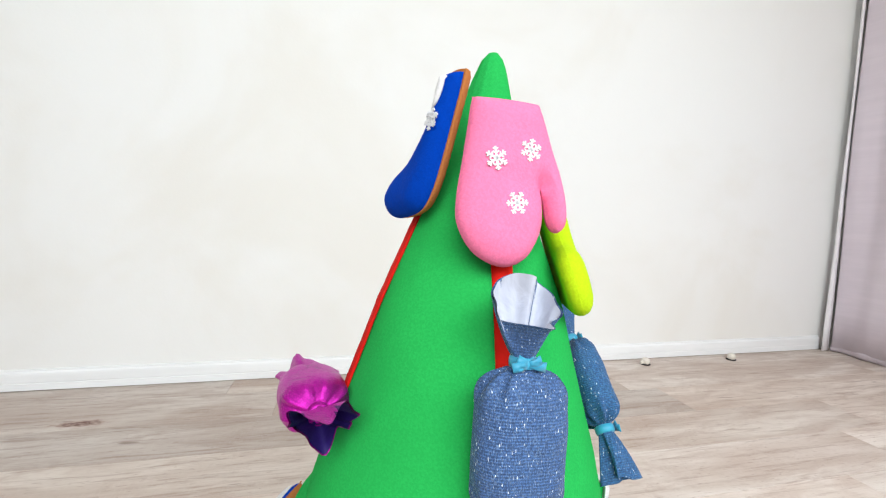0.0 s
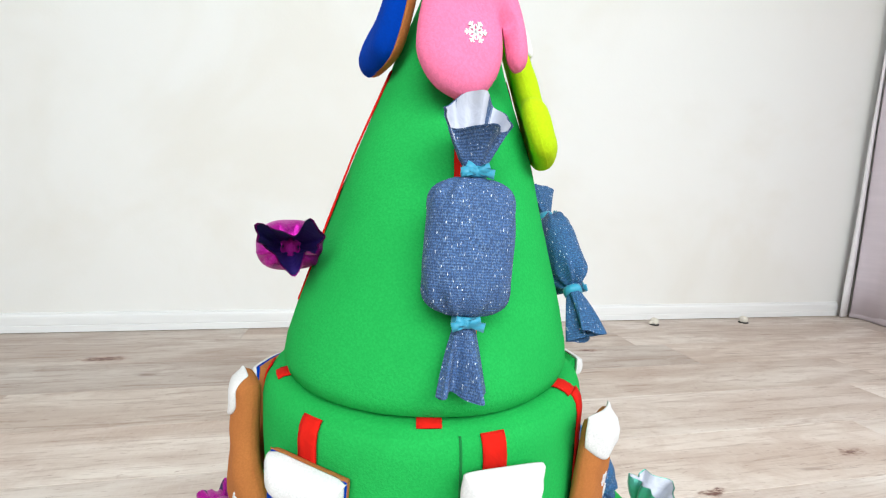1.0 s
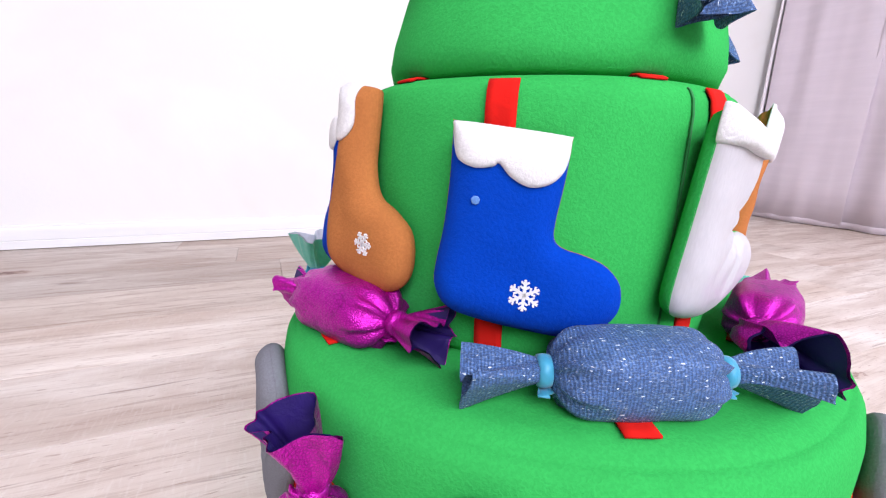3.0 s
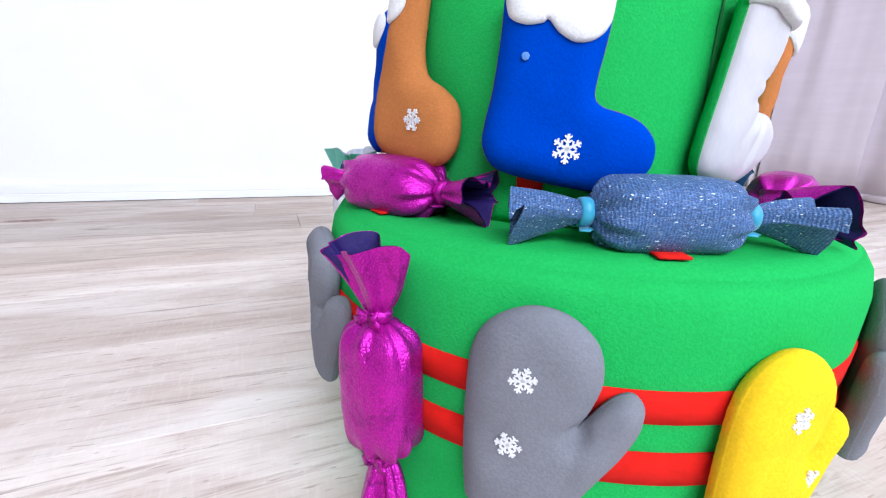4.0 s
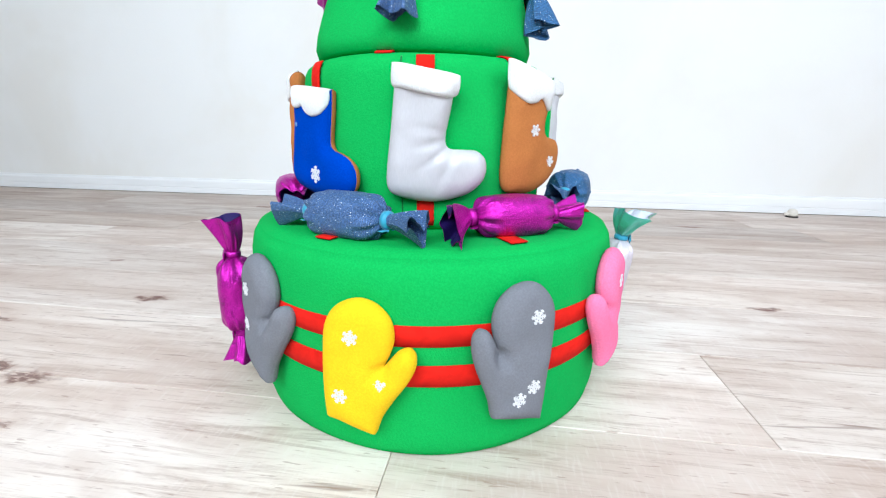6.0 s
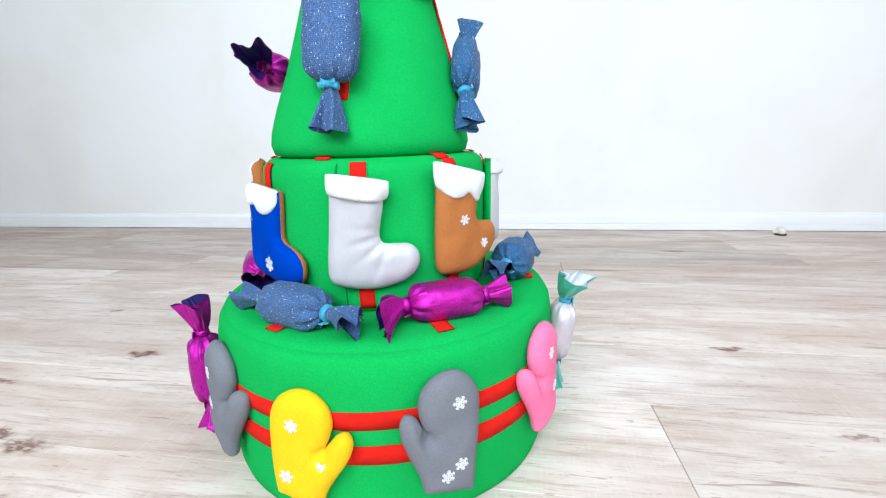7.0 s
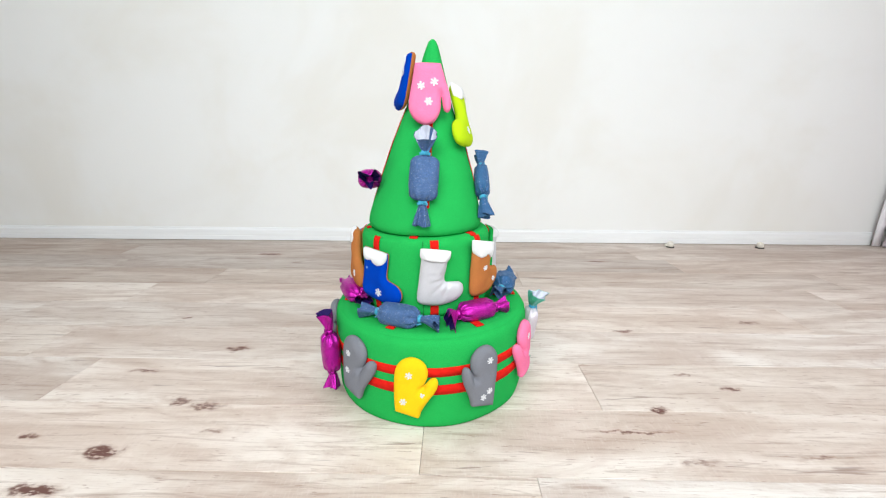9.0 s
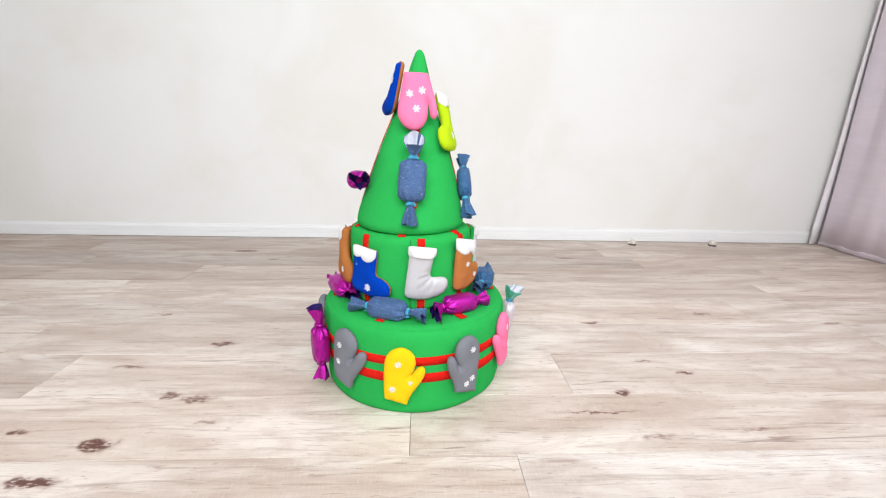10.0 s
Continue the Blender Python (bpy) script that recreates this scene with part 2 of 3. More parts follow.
PAINT = gloss_paint("white_gloss_paint", (0.85, 0.85, 0.85), 0.45)
CEILING = plain_cloth("white_ceiling_paint", (0.82, 0.82, 0.81), 0.9, 0.0, 200.0, 0.0, 0.1)
CURTAIN = gloss_paint("lavender_grey_curtain_cloth", (0.73, 0.65, 0.71), 0.95)
HEM = gloss_paint("white_curtain_tape", (0.9, 0.87, 0.89), 0.7)
GAP = plain_cloth("dark_joint", (0.13, 0.1, 0.08), 0.9, 0.0)
PLASTIC = plain_cloth("cream_plastic", (0.75, 0.7, 0.62), 0.4, 0.0, 300.0, 0.0, 0.02)
RUBBER = plain_cloth("dark_rubber", (0.03, 0.025, 0.025), 0.7, 0.0)


# ---- mesh helpers ----
def part(name, bm, material, parent=None, label="", smooth=True):
    bmesh.ops.recalc_face_normals(bm, faces=bm.faces)
    me = bpy.data.meshes.new(name)
    for f in bm.faces:
        f.smooth = smooth
    bm.to_mesh(me)
    bm.free()
    me.materials.append(material)
    ob = new(name, me)
    if parent:
        ob.parent = parent
    if label:
        ob["label"] = label
    return ob


def thing(name, m, label, category, group=""):
    ob = new(name)
    ob.empty_display_size = 0.02
    ob.matrix_world = m
    return tagged(ob, label, category, group)


def box(bm, x0, x1, y0, y1, z0, z1, bevel=0.0, m=None):
    made = bmesh.ops.create_cube(bm, size=1.0)["verts"]
    for v in made:
        v.co = Vector(((x0 + x1) / 2 + v.co.x * (x1 - x0), (y0 + y1) / 2 + v.co.y * (y1 - y0), (z0 + z1) / 2 + v.co.z * (z1 - z0)))
    if bevel:
        edges = list({e for v in made for e in v.link_edges})
        done = bmesh.ops.bevel(bm, geom=edges, offset=bevel, segments=2, affect="EDGES", profile=0.5)
        made = list({v for f in done["faces"] for v in f.verts} | {v for v in made if v.is_valid})
    if m:
        bmesh.ops.transform(bm, matrix=m, verts=[v for v in made if v.is_valid])
    return bm


def smooth_loop(points, steps=6, closed=True):
    """A Catmull-Rom curve through 2D points."""
    out, n = [], len(points)
    for i in range(n if closed else n - 1):
        p = [Vector(points[(i + k) % n]) if closed else Vector(points[min(max(i + k, 0), n - 1)]) for k in (-1, 0, 1, 2)]
        for j in range(steps):
            t = j / steps
            out.append(0.5 * ((2 * p[1]) + (p[2] - p[0]) * t + (2 * p[0] - 5 * p[1] + 4 * p[2] - p[3]) * t * t + (3 * p[1] - p[0] - 3 * p[2] + p[3]) * t ** 3))
    if not closed:
        out.append(Vector(points[-1]))
    return out


def edge_distance(loop, pts):
    a = np.array([p[:] for p in loop])
    b = np.roll(a, -1, 0)
    p = np.asarray(pts, float)[:, None, :]
    ab = b - a
    t = np.clip(((p - a) * ab).sum(-1) / np.maximum((ab * ab).sum(-1), 1e-12), 0, 1)
    d = np.linalg.norm(p - (a + t[..., None] * ab), axis=-1).min(1)
    c, dn = a[None], b[None]
    cross = ((c[..., 1] > p[..., 1]) != (dn[..., 1] > p[..., 1])) & (p[..., 0] < (dn[..., 0] - c[..., 0]) * (p[..., 1] - c[..., 1]) / (dn[..., 1] - c[..., 1] + 1e-15) + c[..., 0])
    inside = cross.sum(1) % 2 == 1
    return np.where(inside, d, -d)


def swell(d, width, thick):
    k = np.clip(1 - np.clip(d, 0, None) / width, 0, 1)
    return thick * np.sqrt(1 - k * k)


def filled(loop, step):
    """The outline filled with triangles: flat points, their distance from the edge, and the faces."""
    a = np.array([p[:] for p in loop])
    lo, hi = a.min(0), a.max(0)
    gx, gy = np.meshgrid(np.arange(lo[0], hi[0], step), np.arange(lo[1], hi[1], step))
    grid = np.c_[gx.ravel(), gy.ravel()]
    grid[:, 0] += (np.arange(len(grid)) // gx.shape[1] % 2) * step / 2
    nrm = np.roll(a, -1, 0) - np.roll(a, 1, 0)
    nrm = np.c_[-nrm[:, 1], nrm[:, 0]] / np.maximum(np.linalg.norm(nrm, axis=1), 1e-9)[:, None]
    rings = []
    for off in (0.0007, 0.0022):
        for sgn in (1, -1):
            q = a + sgn * off * nrm
            d = edge_distance(loop, q)
            rings.append(q[d > off * 0.85])
    keep = grid[edge_distance(loop, grid) > 0.0038]
    pts = np.r_[a, *rings, keep]
    from_loop = [(i, (i + 1) % len(a)) for i in range(len(a))]
    vs, _, faces, *_ = delaunay([Vector(p) for p in pts], from_loop, [list(range(len(a)))], 1, 1e-6)
    vs = np.array([v[:] for v in vs])
    return vs, np.clip(edge_distance(loop, vs), 0, None), faces


def shell(flat, faces, front, back):
    """A closed slab: the flat outline (x, z) with a front and a back surface (y)."""
    bm = bmesh.new()
    a = [bm.verts.new((x, y, z)) for (x, z), y in zip(flat, front)]
    b = [bm.verts.new((x, y, z)) for (x, z), y in zip(flat, back)]
    count = {}
    for f in faces:
        bm.faces.new([a[i] for i in f])
        bm.faces.new([b[i] for i in reversed(f)])
        for i, j in zip(f, (*f[1:], f[0])):
            count[(i, j)] = 1
    for i, j in count:
        if (j, i) not in count:
            bm.faces.new((a[j], a[i], b[i], b[j]))
    return bm


def lathe(bm, profile, sides=96, wobble=0.0, seed=0.0, arc=(0, 360)):
    rings, whole = [], arc[1] - arc[0] >= 360
    count = sides if whole else sides + 1
    for r, z in profile:
        ring = []
        for i in range(count):
            a = radians(arc[0] + (arc[1] - arc[0]) * i / sides)
            k = noise.noise(Vector((math.sin(a) * 2.2 + seed, math.cos(a) * 2.2, z * 14))) * wobble if r > 0.01 else 0
            ring.append(bm.verts.new(((r + k) * math.sin(a), -(r + k) * math.cos(a), z)))
        rings.append(ring)
    for p, q in zip(rings, rings[1:]):
        for i in range(sides):
            j = (i + 1) % count
            bm.faces.new((p[i], p[j], q[j], q[i]))
    return rings


def resample(profile, step):
    out = [Vector(profile[0])]
    for a, b in zip(profile, profile[1:]):
        a, b = Vector(a), Vector(b)
        n = max(1, round((b - a).length / step))
        out += [a.lerp(b, (i + 1) / n) for i in range(n)]
    return out


def ribbon(path, az, width, thick=0.0014, lift=0.0006):
    """A cloth strap laid on a turned form along its profile path of (r, z)."""
    bm = bmesh.new()
    pts = resample(path, 0.006)
    rows = []
    for i, p in enumerate(pts):
        d = (pts[min(i + 1, len(pts) - 1)] - pts[max(i - 1, 0)]).normalized()
        nr = Vector((d.y, -d.x))
        rows.append([])
        for off in (lift, lift + thick):
            q = p + nr * off
            half = width / 2 / max(q.x, 0.008)
            for k in range(5):
                a = radians(az) + half * (k / 2 - 1)
                w = noise.noise(Vector((k * 3.1, q.y * 90, az))) * 0.0004
                rows[-1].append(bm.verts.new(((q.x + w) * math.sin(a), -(q.x + w) * math.cos(a), q.y)))
    for a, b in zip(rows, rows[1:]):
        for k in range(4):
            bm.faces.new((a[5 + k], a[6 + k], b[6 + k], b[5 + k]))
            bm.faces.new((a[k], b[k], b[k + 1], a[k + 1]))
        bm.faces.new((a[0], a[5], b[5], b[0]))
        bm.faces.new((a[4], b[4], b[9], a[9]))
    for r in (rows[0], rows[-1]):
        for k in range(4):
            bm.faces.new((r[k], r[k + 1], r[6 + k], r[5 + k]))
    return bm


def on_tree(az, r, z, lean=0.0, spin=0.0, axis=(0, 0), yaw=0.0):
    """A place on the tree's side: x to its right, z up, -y outward. lean: the degrees by which the top tips inward."""
    a = radians(az)
    return pose(axis[0] + r * math.sin(a), axis[1] - r * math.cos(a), z, 0, 0, az + yaw) @ pose(0, 0, 0, -lean, 0, 0) @ pose(0, 0, 0, 0, -spin, 0)


# ---- room ----
def structure(name, bm, material, label):
    return tagged(part(name, bm, material, None, "", False), label, "", "", "structure")


bm = bmesh.new()
box(bm, WEST - 0.1, EAST + 0.1, NORTH, NORTH + 0.12, 0, TOP)
bmesh.ops.subdivide_edges(bm, edges=bm.edges, cuts=6, use_grid_fill=True)
wall_north = structure("wall_north", bm, WALL, "cream painted plaster wall with faint warm stains")


def wall_with_opening(name, along, lo, hi, at, depth, o0, o1, z0, z1):
    b = bmesh.new()
    for a0, a1, s0, s1 in ((lo, o0, 0, TOP), (o1, hi, 0, TOP), (o0, o1, 0, z0), (o0, o1, z1, TOP)):
        if along == "x":
            box(b, a0, a1, at - depth, at, s0, s1)
        else:
            box(b, at - depth, at, a0, a1, s0, s1)
    return structure(name, b, WALL, "cream painted plaster wall with a wide window opening")


wall_with_opening("wall_east", "y", SOUTH, NORTH, EAST + 0.12, 0.12, -2.1, -0.7, 1.3, 2.85)
wall_with_opening("wall_south", "x", WEST - 0.1, EAST + 0.1, SOUTH, 0.12, -1.65, 1.45, 1.3, 2.85)
bm = bmesh.new()
box(bm, WEST - 0.12, WEST, SOUTH, NORTH, 0, TOP)
structure("wall_west", bm, WALL, "cream painted plaster wall")
bm = bmesh.new()
box(bm, WEST - 0.12, EAST + 0.12, SOUTH - 0.12, NORTH + 0.12, TOP, TOP + 0.1)
structure("ceiling", bm, CEILING, "plain white painted ceiling")
bm = bmesh.new()
box(bm, WEST - 0.12, EAST + 0.12, SOUTH - 0.12, NORTH + 0.12, -0.08, -0.006)
floor = structure("floor", bm, GAP, "light whitewashed oak laminate floor of long planks")

# skirting board with a stepped, grooved face
bm = bmesh.new()
face = [(0, 0.0025), (-0.0125, 0.0025), (-0.0125, 0.024), (-0.0105, 0.026), (-0.0125, 0.028), (-0.0125, 0.052), (-0.0115, 0.058), (-0.007, 0.063), (-0.0065, 0.068), (0, 0.069)]
ends = [[bm.verts.new((x, NORTH + y, z)) for y, z in face] for x in (WEST, 2.2)]
for i in range(len(face)):
    j = (i + 1) % len(face)
    bm.faces.new((ends[0][i], ends[0][j], ends[1][j], ends[1][i]))
bm.faces.new(ends[0])
bm.faces.new(list(reversed(ends[1])))
structure("baseboard", bm, PAINT, "white painted skirting board along the wall")


def floor_glide(x, y, turn, label):
    """A small cream plug lying on the floor by the skirting, on a dark foot."""
    t = thing("floor_plug", pose(x, y, 0, 0, 0, turn), label, "plug", "plugs by the skirting")
    b = bmesh.new()
    lathe(b, [(0.0, 0.004), (0.013, 0.004), (0.016, 0.007), (0.016, 0.02), (0.013, 0.026), (0.006, 0.03), (0.0, 0.03)], 20)
    part("cap", b, PLASTIC, t)
    b = bmesh.new()
    lathe(b, [(0.0, 0.0), (0.019, 0.0), (0.02, 0.003), (0.015, 0.0045), (0.0, 0.0045)], 20)
    part("foot", b, RUBBER, t, "dark rubber foot")
    b = bmesh.new()
    box(b, 0.01, 0.034, -0.005, 0.005, 0.008, 0.018, 0.002)
    part("prong", b, PLASTIC, t)


floor_glide(1.151, 1.17, 200, "small cream plastic plug on the floor by the skirting")
floor_glide(1.596, 1.168, 60, "small cream plastic plug on the floor by the skirting")


def curtain(name, x, y0, y1, folds, depth, seed, label):
    t = thing(name, pose(x, (y0 + y1) / 2, 0), label, "curtain", "curtains")
    b = bmesh.new()
    n, half = 90, (y1 - y0) / 2
    rows = []
    for zi in range(15):
        z = 0.004 + (TOP - 0.042) * zi / 14
        spread = 0.75 + 0.25 * math.sin(zi * 0.5 + seed)
        rows.append([])
        for i in range(n + 1):
            u = i / n
            w = math.sin(u * folds * math.tau + seed + 0.25 * math.sin(zi * 0.35)) * depth * spread
            w += noise.noise(Vector((u * 6, z * 1.3, seed))) * depth * 0.8
            w -= 0.02 * max(0.0, (u - 0.75) / 0.25) ** 2
            drop = 0.003 * noise.noise(Vector((u * 4, seed, 1))) if zi == 0 else 0
            rows[-1].append(b.verts.new((w, -half + 2 * half * u, z + drop)))
    for p, q in zip(rows, rows[1:]):
        for i in range(n):
            b.faces.new((p[i], p[i + 1], q[i + 1], q[i]))
    cloth = part("cloth", b, CURTAIN, t)
    cloth.modifiers.new("thickness", "SOLIDIFY").thickness = 0.003
    b = bmesh.new()
    low = [[b.verts.new((v.co.x - 0.0025 - 0.002 * j, v.co.y, v.co.z)) for v in cloth.data.vertices[:n + 1]] for j in (0, 1)]
    top = [b.verts.new((v.co.x - 0.0022, v.co.y, v.co.z + 0.03)) for v in cloth.data.vertices[:n + 1]]
    for i in range(n):
        b.faces.new((low[0][i], low[0][i + 1], low[1][i + 1], low[1][i]))
        b.faces.new((low[1][i], low[1][i + 1], top[i + 1], top[i]))
    part("hem", b, CURTAIN, cloth)
    return t, half


near, half = curtain("curtain", 2.246, 0.78, 1.205, 0.8, 0.016, 2.2, "lavender-grey cloth curtain hanging to the floor by the corner")
b = bmesh.new()
levels = []
for zi in range(27):
    z = 0.004 + (TOP - 0.054) * zi / 26
    wide = 0.038 - 0.024 * min(1.0, max(0.0, (z - 0.1) / 0.9)) + 0.002 * math.sin(z * 9)
    x0 = -0.022 - wide + 0.0025 * math.sin(z * 5)
    levels.append([b.verts.new((x, half + y, z)) for x, y in ((x0, 0.0), (x0 + wide, 0.002), (x0 + wide, 0.009), (x0, 0.007))])
for p, q in zip(levels, levels[1:]):
    for i in range(4):
        b.faces.new((p[i], p[(i + 1) % 4], q[(i + 1) % 4], q[i]))
b.faces.new(levels[0])
b.faces.new(levels[-1])
part("edge_tape", b, HEM, near, "white stiff edge tape")
curtain("curtain", 2.26, -0.3, 0.8, 5, 0.03, 2.4, "lavender-grey cloth curtain in soft folds reaching the floor")

# ---- the tree's three stuffed tiers ----
AXIS = (-0.011, 0.01)
CONE_AXIS = (-0.0095, 0.0025)
LEDGE = 0.197
BASE_SIDE = [(0.2, 0.0), (0.2085, 0.004), (0.2115, 0.016), (0.213, 0.05), (0.2145, 0.1), (0.215, 0.14), (0.2145, 0.168), (0.212, 0.182), (0.2065, 0.1915), (0.2052, 0.191), (0.204, 0.193), (0.195, LEDGE + 0.0002), (0.17, LEDGE + 0.001), (0.138, LEDGE)]
MID_SIDE = [(0.13, LEDGE - 0.001), (0.137, LEDGE + 0.006), (0.139, LEDGE + 0.02), (0.1395, 0.3), (0.1395, 0.343), (0.138, 0.351), (0.1355, 0.3555), (0.134, 0.3568), (0.1325, 0.3572), (0.131, 0.3592), (0.126, 0.3612), (0.112, 0.362)]
CONE_SIDE = [(0.112, 0.362), (0.1185, 0.3655), (0.1215, 0.376), (0.1195, 0.39), (0.112, 0.418), (0.104, 0.443), (0.0945, 0.475), (0.084, 0.507), (0.0745, 0.537), (0.062, 0.57), (0.0485, 0.605), (0.037, 0.64), (0.0265, 0.672), (0.0185, 0.699), (0.0135, 0.714), (0.0085, 0.7275), (0.004, 0.7325), (0.0, 0.734)]


def lean_cone(b):
    """The soft cone leans a little to one side, and its tip forward."""
    for v in b.verts:
        if v.co.z > 0.3622:
            k = max(0.0, (v.co.z - 0.6) / 0.14)
            v.co.x += -0.002 + 0.046 * (v.co.z - 0.367)
            v.co.y -= 0.012 * k * k
    return b


def tier(name, side, axis, label, seed, close_top=True):
    t = thing(name, pose(axis[0], axis[1], 0), label, "stuffed tier", "tiers of the fabric tree")
    b = bmesh.new()
    prof = [tuple(p) for p in resample(side, 0.008)]
    prof = [(0.0, prof[0][1])] + prof + ([(0.0, prof[-1][1])] if close_top else [])
    lathe(b, prof, 128, 0.0022, seed)
    bmesh.ops.remove_doubles(b, verts=b.verts, dist=1e-6)
    lean_cone(b)
    part("cushion", b, GREEN, t)
    return t


base = tier("bottom_tier", BASE_SIDE, (0, 0), "wide green fleece drum cushion standing on the floor", 1.0)
middle = tier("middle_tier", MID_SIDE, AXIS, "green fleece drum cushion stacked on the wide tier", 5.0)
cone = tier("top_cone", CONE_SIDE, CONE_AXIS, "tall green fleece cone cushion stacked on the drum", 9.0, False)
for z0, z1 in ((0.079, 0.0995), (0.1175, 0.137)):
    bm = bmesh.new()
    prof = [(0.2125, z0), (0.2156, z0), (0.216, (z0 + z1) / 2), (0.2163, z1), (0.2125, z1), (0.2125, z0)]
    lathe(bm, prof, 128, 0.0022, 1.0)
    part("red_band", bm, RED, base, "red felt band sewn round")
for az in (-21.5, 32.5, 94, -80, -135):
    part("ledge_strip", ribbon([(0.1935, LEDGE + 0.001), (0.17, LEDGE + 0.001), (0.1405, LEDGE + 0.0005)], az, 0.017), RED, base, "red felt strip")
for az in (-90, -42, 10, 52, 96, 141, 186, 228):
    part("strap", ribbon(MID_SIDE[1:8], az, 0.0165), RED, middle, "red felt strap")
for az in (-7.5, 49.5, -73.5, 110, -132, 170):
    part("top_strip", ribbon([(0.134, 0.3575), (0.131, 0.3597), (0.126, 0.3615), (0.113, 0.3622)] if az == 49.5 else [(0.13, 0.3598), (0.126, 0.3615), (0.113, 0.3622)], az, 0.0165), RED, middle, "red felt strip")
part("seam", ribbon(MID_SIDE[1:8], 0.8, 0.0016, 0.0007, 0.0), THREAD, middle, "dark sewn seam")
for az in (2, 91, 180, -86):
    part("strap", lean_cone(ribbon(CONE_SIDE[4:11], az, 0.0155)), RED, cone, "red felt strap")


# ---- hanging decorations ----
def snowflake(parent, x, z, y, size=0.0155, turn=0.0):
    b = bmesh.new()
    r = size / 2
    for k in range(6):
        m = pose(0, 0, 0, 0, 60 * k + turn, 0)
        box(b, -0.042 * size, 0.042 * size, -0.0005, 0.0005, 0, r, 0, m)
        for s in (-1, 1):
            for h, ln in ((0.4, 0.34), (0.7, 0.3)):
                box(b, -0.03 * size, 0.03 * size, -0.0006, 0.0004, 0, ln * r, 0, m @ pose(0, 0, h * r, 0, s * 55, 0))
        box(b, -0.055 * size, 0.055 * size, -0.00055, 0.00045, 0.0, 0.16 * size, 0, m)
    ob = part("snowflake", b, FLAKE, parent, "small white felt snowflake", False)
    ob.location = (x, y - 0.0006, z)
    return ob


MITTEN = [(-0.27, 0.05), (-0.285, 0.3), (-0.29, 0.55), (-0.275, 0.78), (-0.2, 0.92), (-0.05, 1.0), (0.1, 0.98), (0.215, 0.88), (0.25, 0.74),
          (0.222, 0.62), (0.178, 0.52), (0.215, 0.57), (0.29, 0.66), (0.365, 0.685), (0.415, 0.63), (0.41, 0.53), (0.355, 0.41), (0.265, 0.27), (0.18, 0.12), (0.145, 0.015),
          (0.12, 0.0), (0.0, 0.012), (-0.15, 0.028), (-0.255, 0.04)]
STOCKING = [(-0.25, 0.985), (-0.23, 1.0), (0.23, 0.985), (0.25, 0.97), (0.245, 0.75), (0.225, 0.54), (0.27, 0.45), (0.4, 0.405), (0.53, 0.345), (0.6, 0.22), (0.575, 0.09), (0.46, 0.01),
            (0.2, -0.01), (-0.1, 0.02), (-0.25, 0.075), (-0.305, 0.2), (-0.285, 0.4), (-0.262, 0.7)]
SCALLOP = [(-0.235, 0.955), (-0.21, 0.985), (0.0, 0.985), (0.19, 0.97), (0.235, 0.945), (0.235, 0.85), (0.18, 0.765), (0.08, 0.745), (-0.01, 0.825), (-0.07, 0.79), (-0.16, 0.775), (-0.235, 0.85)]
OVERHANG = [(-0.28, 1.0), (-0.25, 1.03), (0.0, 1.03), (0.25, 1.02), (0.29, 0.99), (0.285, 0.86), (0.21, 0.765), (0.1, 0.74), (0.0, 0.82), (-0.06, 0.79), (-0.17, 0.77), (-0.27, 0.85)]


def decoration(name, m, outline, high, front_mat, back_mat, label, category, group, mirror=1, flip=False, flakes=(), cuff=None, cuff_mat=None, thick=0.011, bend=0.16, seed=0.0, wide=1.0, flake_size=0.0155, rim=1.0, creases=()):
    t = thing(name, m, label, category, group)

    def scaled(pts):
        q = [(mirror * wide * x * high, (-z if flip else z) * high) for x, z in pts]
        return q if mirror * (-1 if flip else 1) > 0 else list(reversed(q))

    loop = smooth_loop(scaled(outline), 6)

    def sag(x):
        return np.asarray(x) ** 2 / (2 * bend)

    def face_y(pts):
        pts = np.asarray(pts, float)
        d = edge_distance(loop, pts)
        puff = np.array([noise.noise(Vector((x * 45, z * 45, seed))) for x, z in pts]) * 0.0018
        dent = np.zeros(len(pts))
        for x0, z0, x1, z1, deep in creases:
            a, b = (np.array((mirror * wide * x * high, (-z if flip else z) * high)) for x, z in ((x0, z0), (x1, z1)))
            k = np.clip(((pts - a) @ (b - a)) / ((b - a) @ (b - a)), 0, 1)
            off = np.linalg.norm(pts - (a + k[:, None] * (b - a)), axis=1)
            dent += deep * (1 - 0.8 * k) * np.exp(-(off / 0.0032) ** 2)
        return -swell(d, 0.017, thick) - puff * np.clip(d / 0.01, 0, 1) + np.minimum(dent, swell(d, 0.017, thick) * 0.7) + sag(pts[:, 0])

    flat, d, faces = filled(loop, 0.0033)
    mid = sag(flat[:, 0]) - 0.0002
    part("front", shell(flat, faces, face_y(flat) - 0.0004, mid), front_mat, t)
    centre = flat.mean(0)
    larger = centre + (flat - centre) * rim + np.array((0.0016 * (rim > 1), 0.0012 * (rim > 1)))
    part("backing", shell(larger, faces, mid - 0.0006, mid + 0.0004 + swell(d, 0.012, thick * 0.8) + 0.0002), back_mat, t)
    if cuff:
        cl = smooth_loop(scaled(cuff), 6)
        cf, cd, cfaces = filled(cl, 0.0045)
        y = face_y(cf)
        part("cuff", shell(cf, cfaces, y - 0.0012 - swell(cd, 0.005, 0.0045 if cuff is ROLL else 0.0026), y - 0.0005), cuff_mat or WHITE_FELT, t, "white fluffy cuff")
    for i, (x, z) in enumerate(flakes):
        px, pz = mirror * wide * x * high, (-z if flip else z) * high
        snowflake(t, px, pz, float(face_y([(px, pz)])[0]), flake_size, 17 * i + seed * 9)
    return t


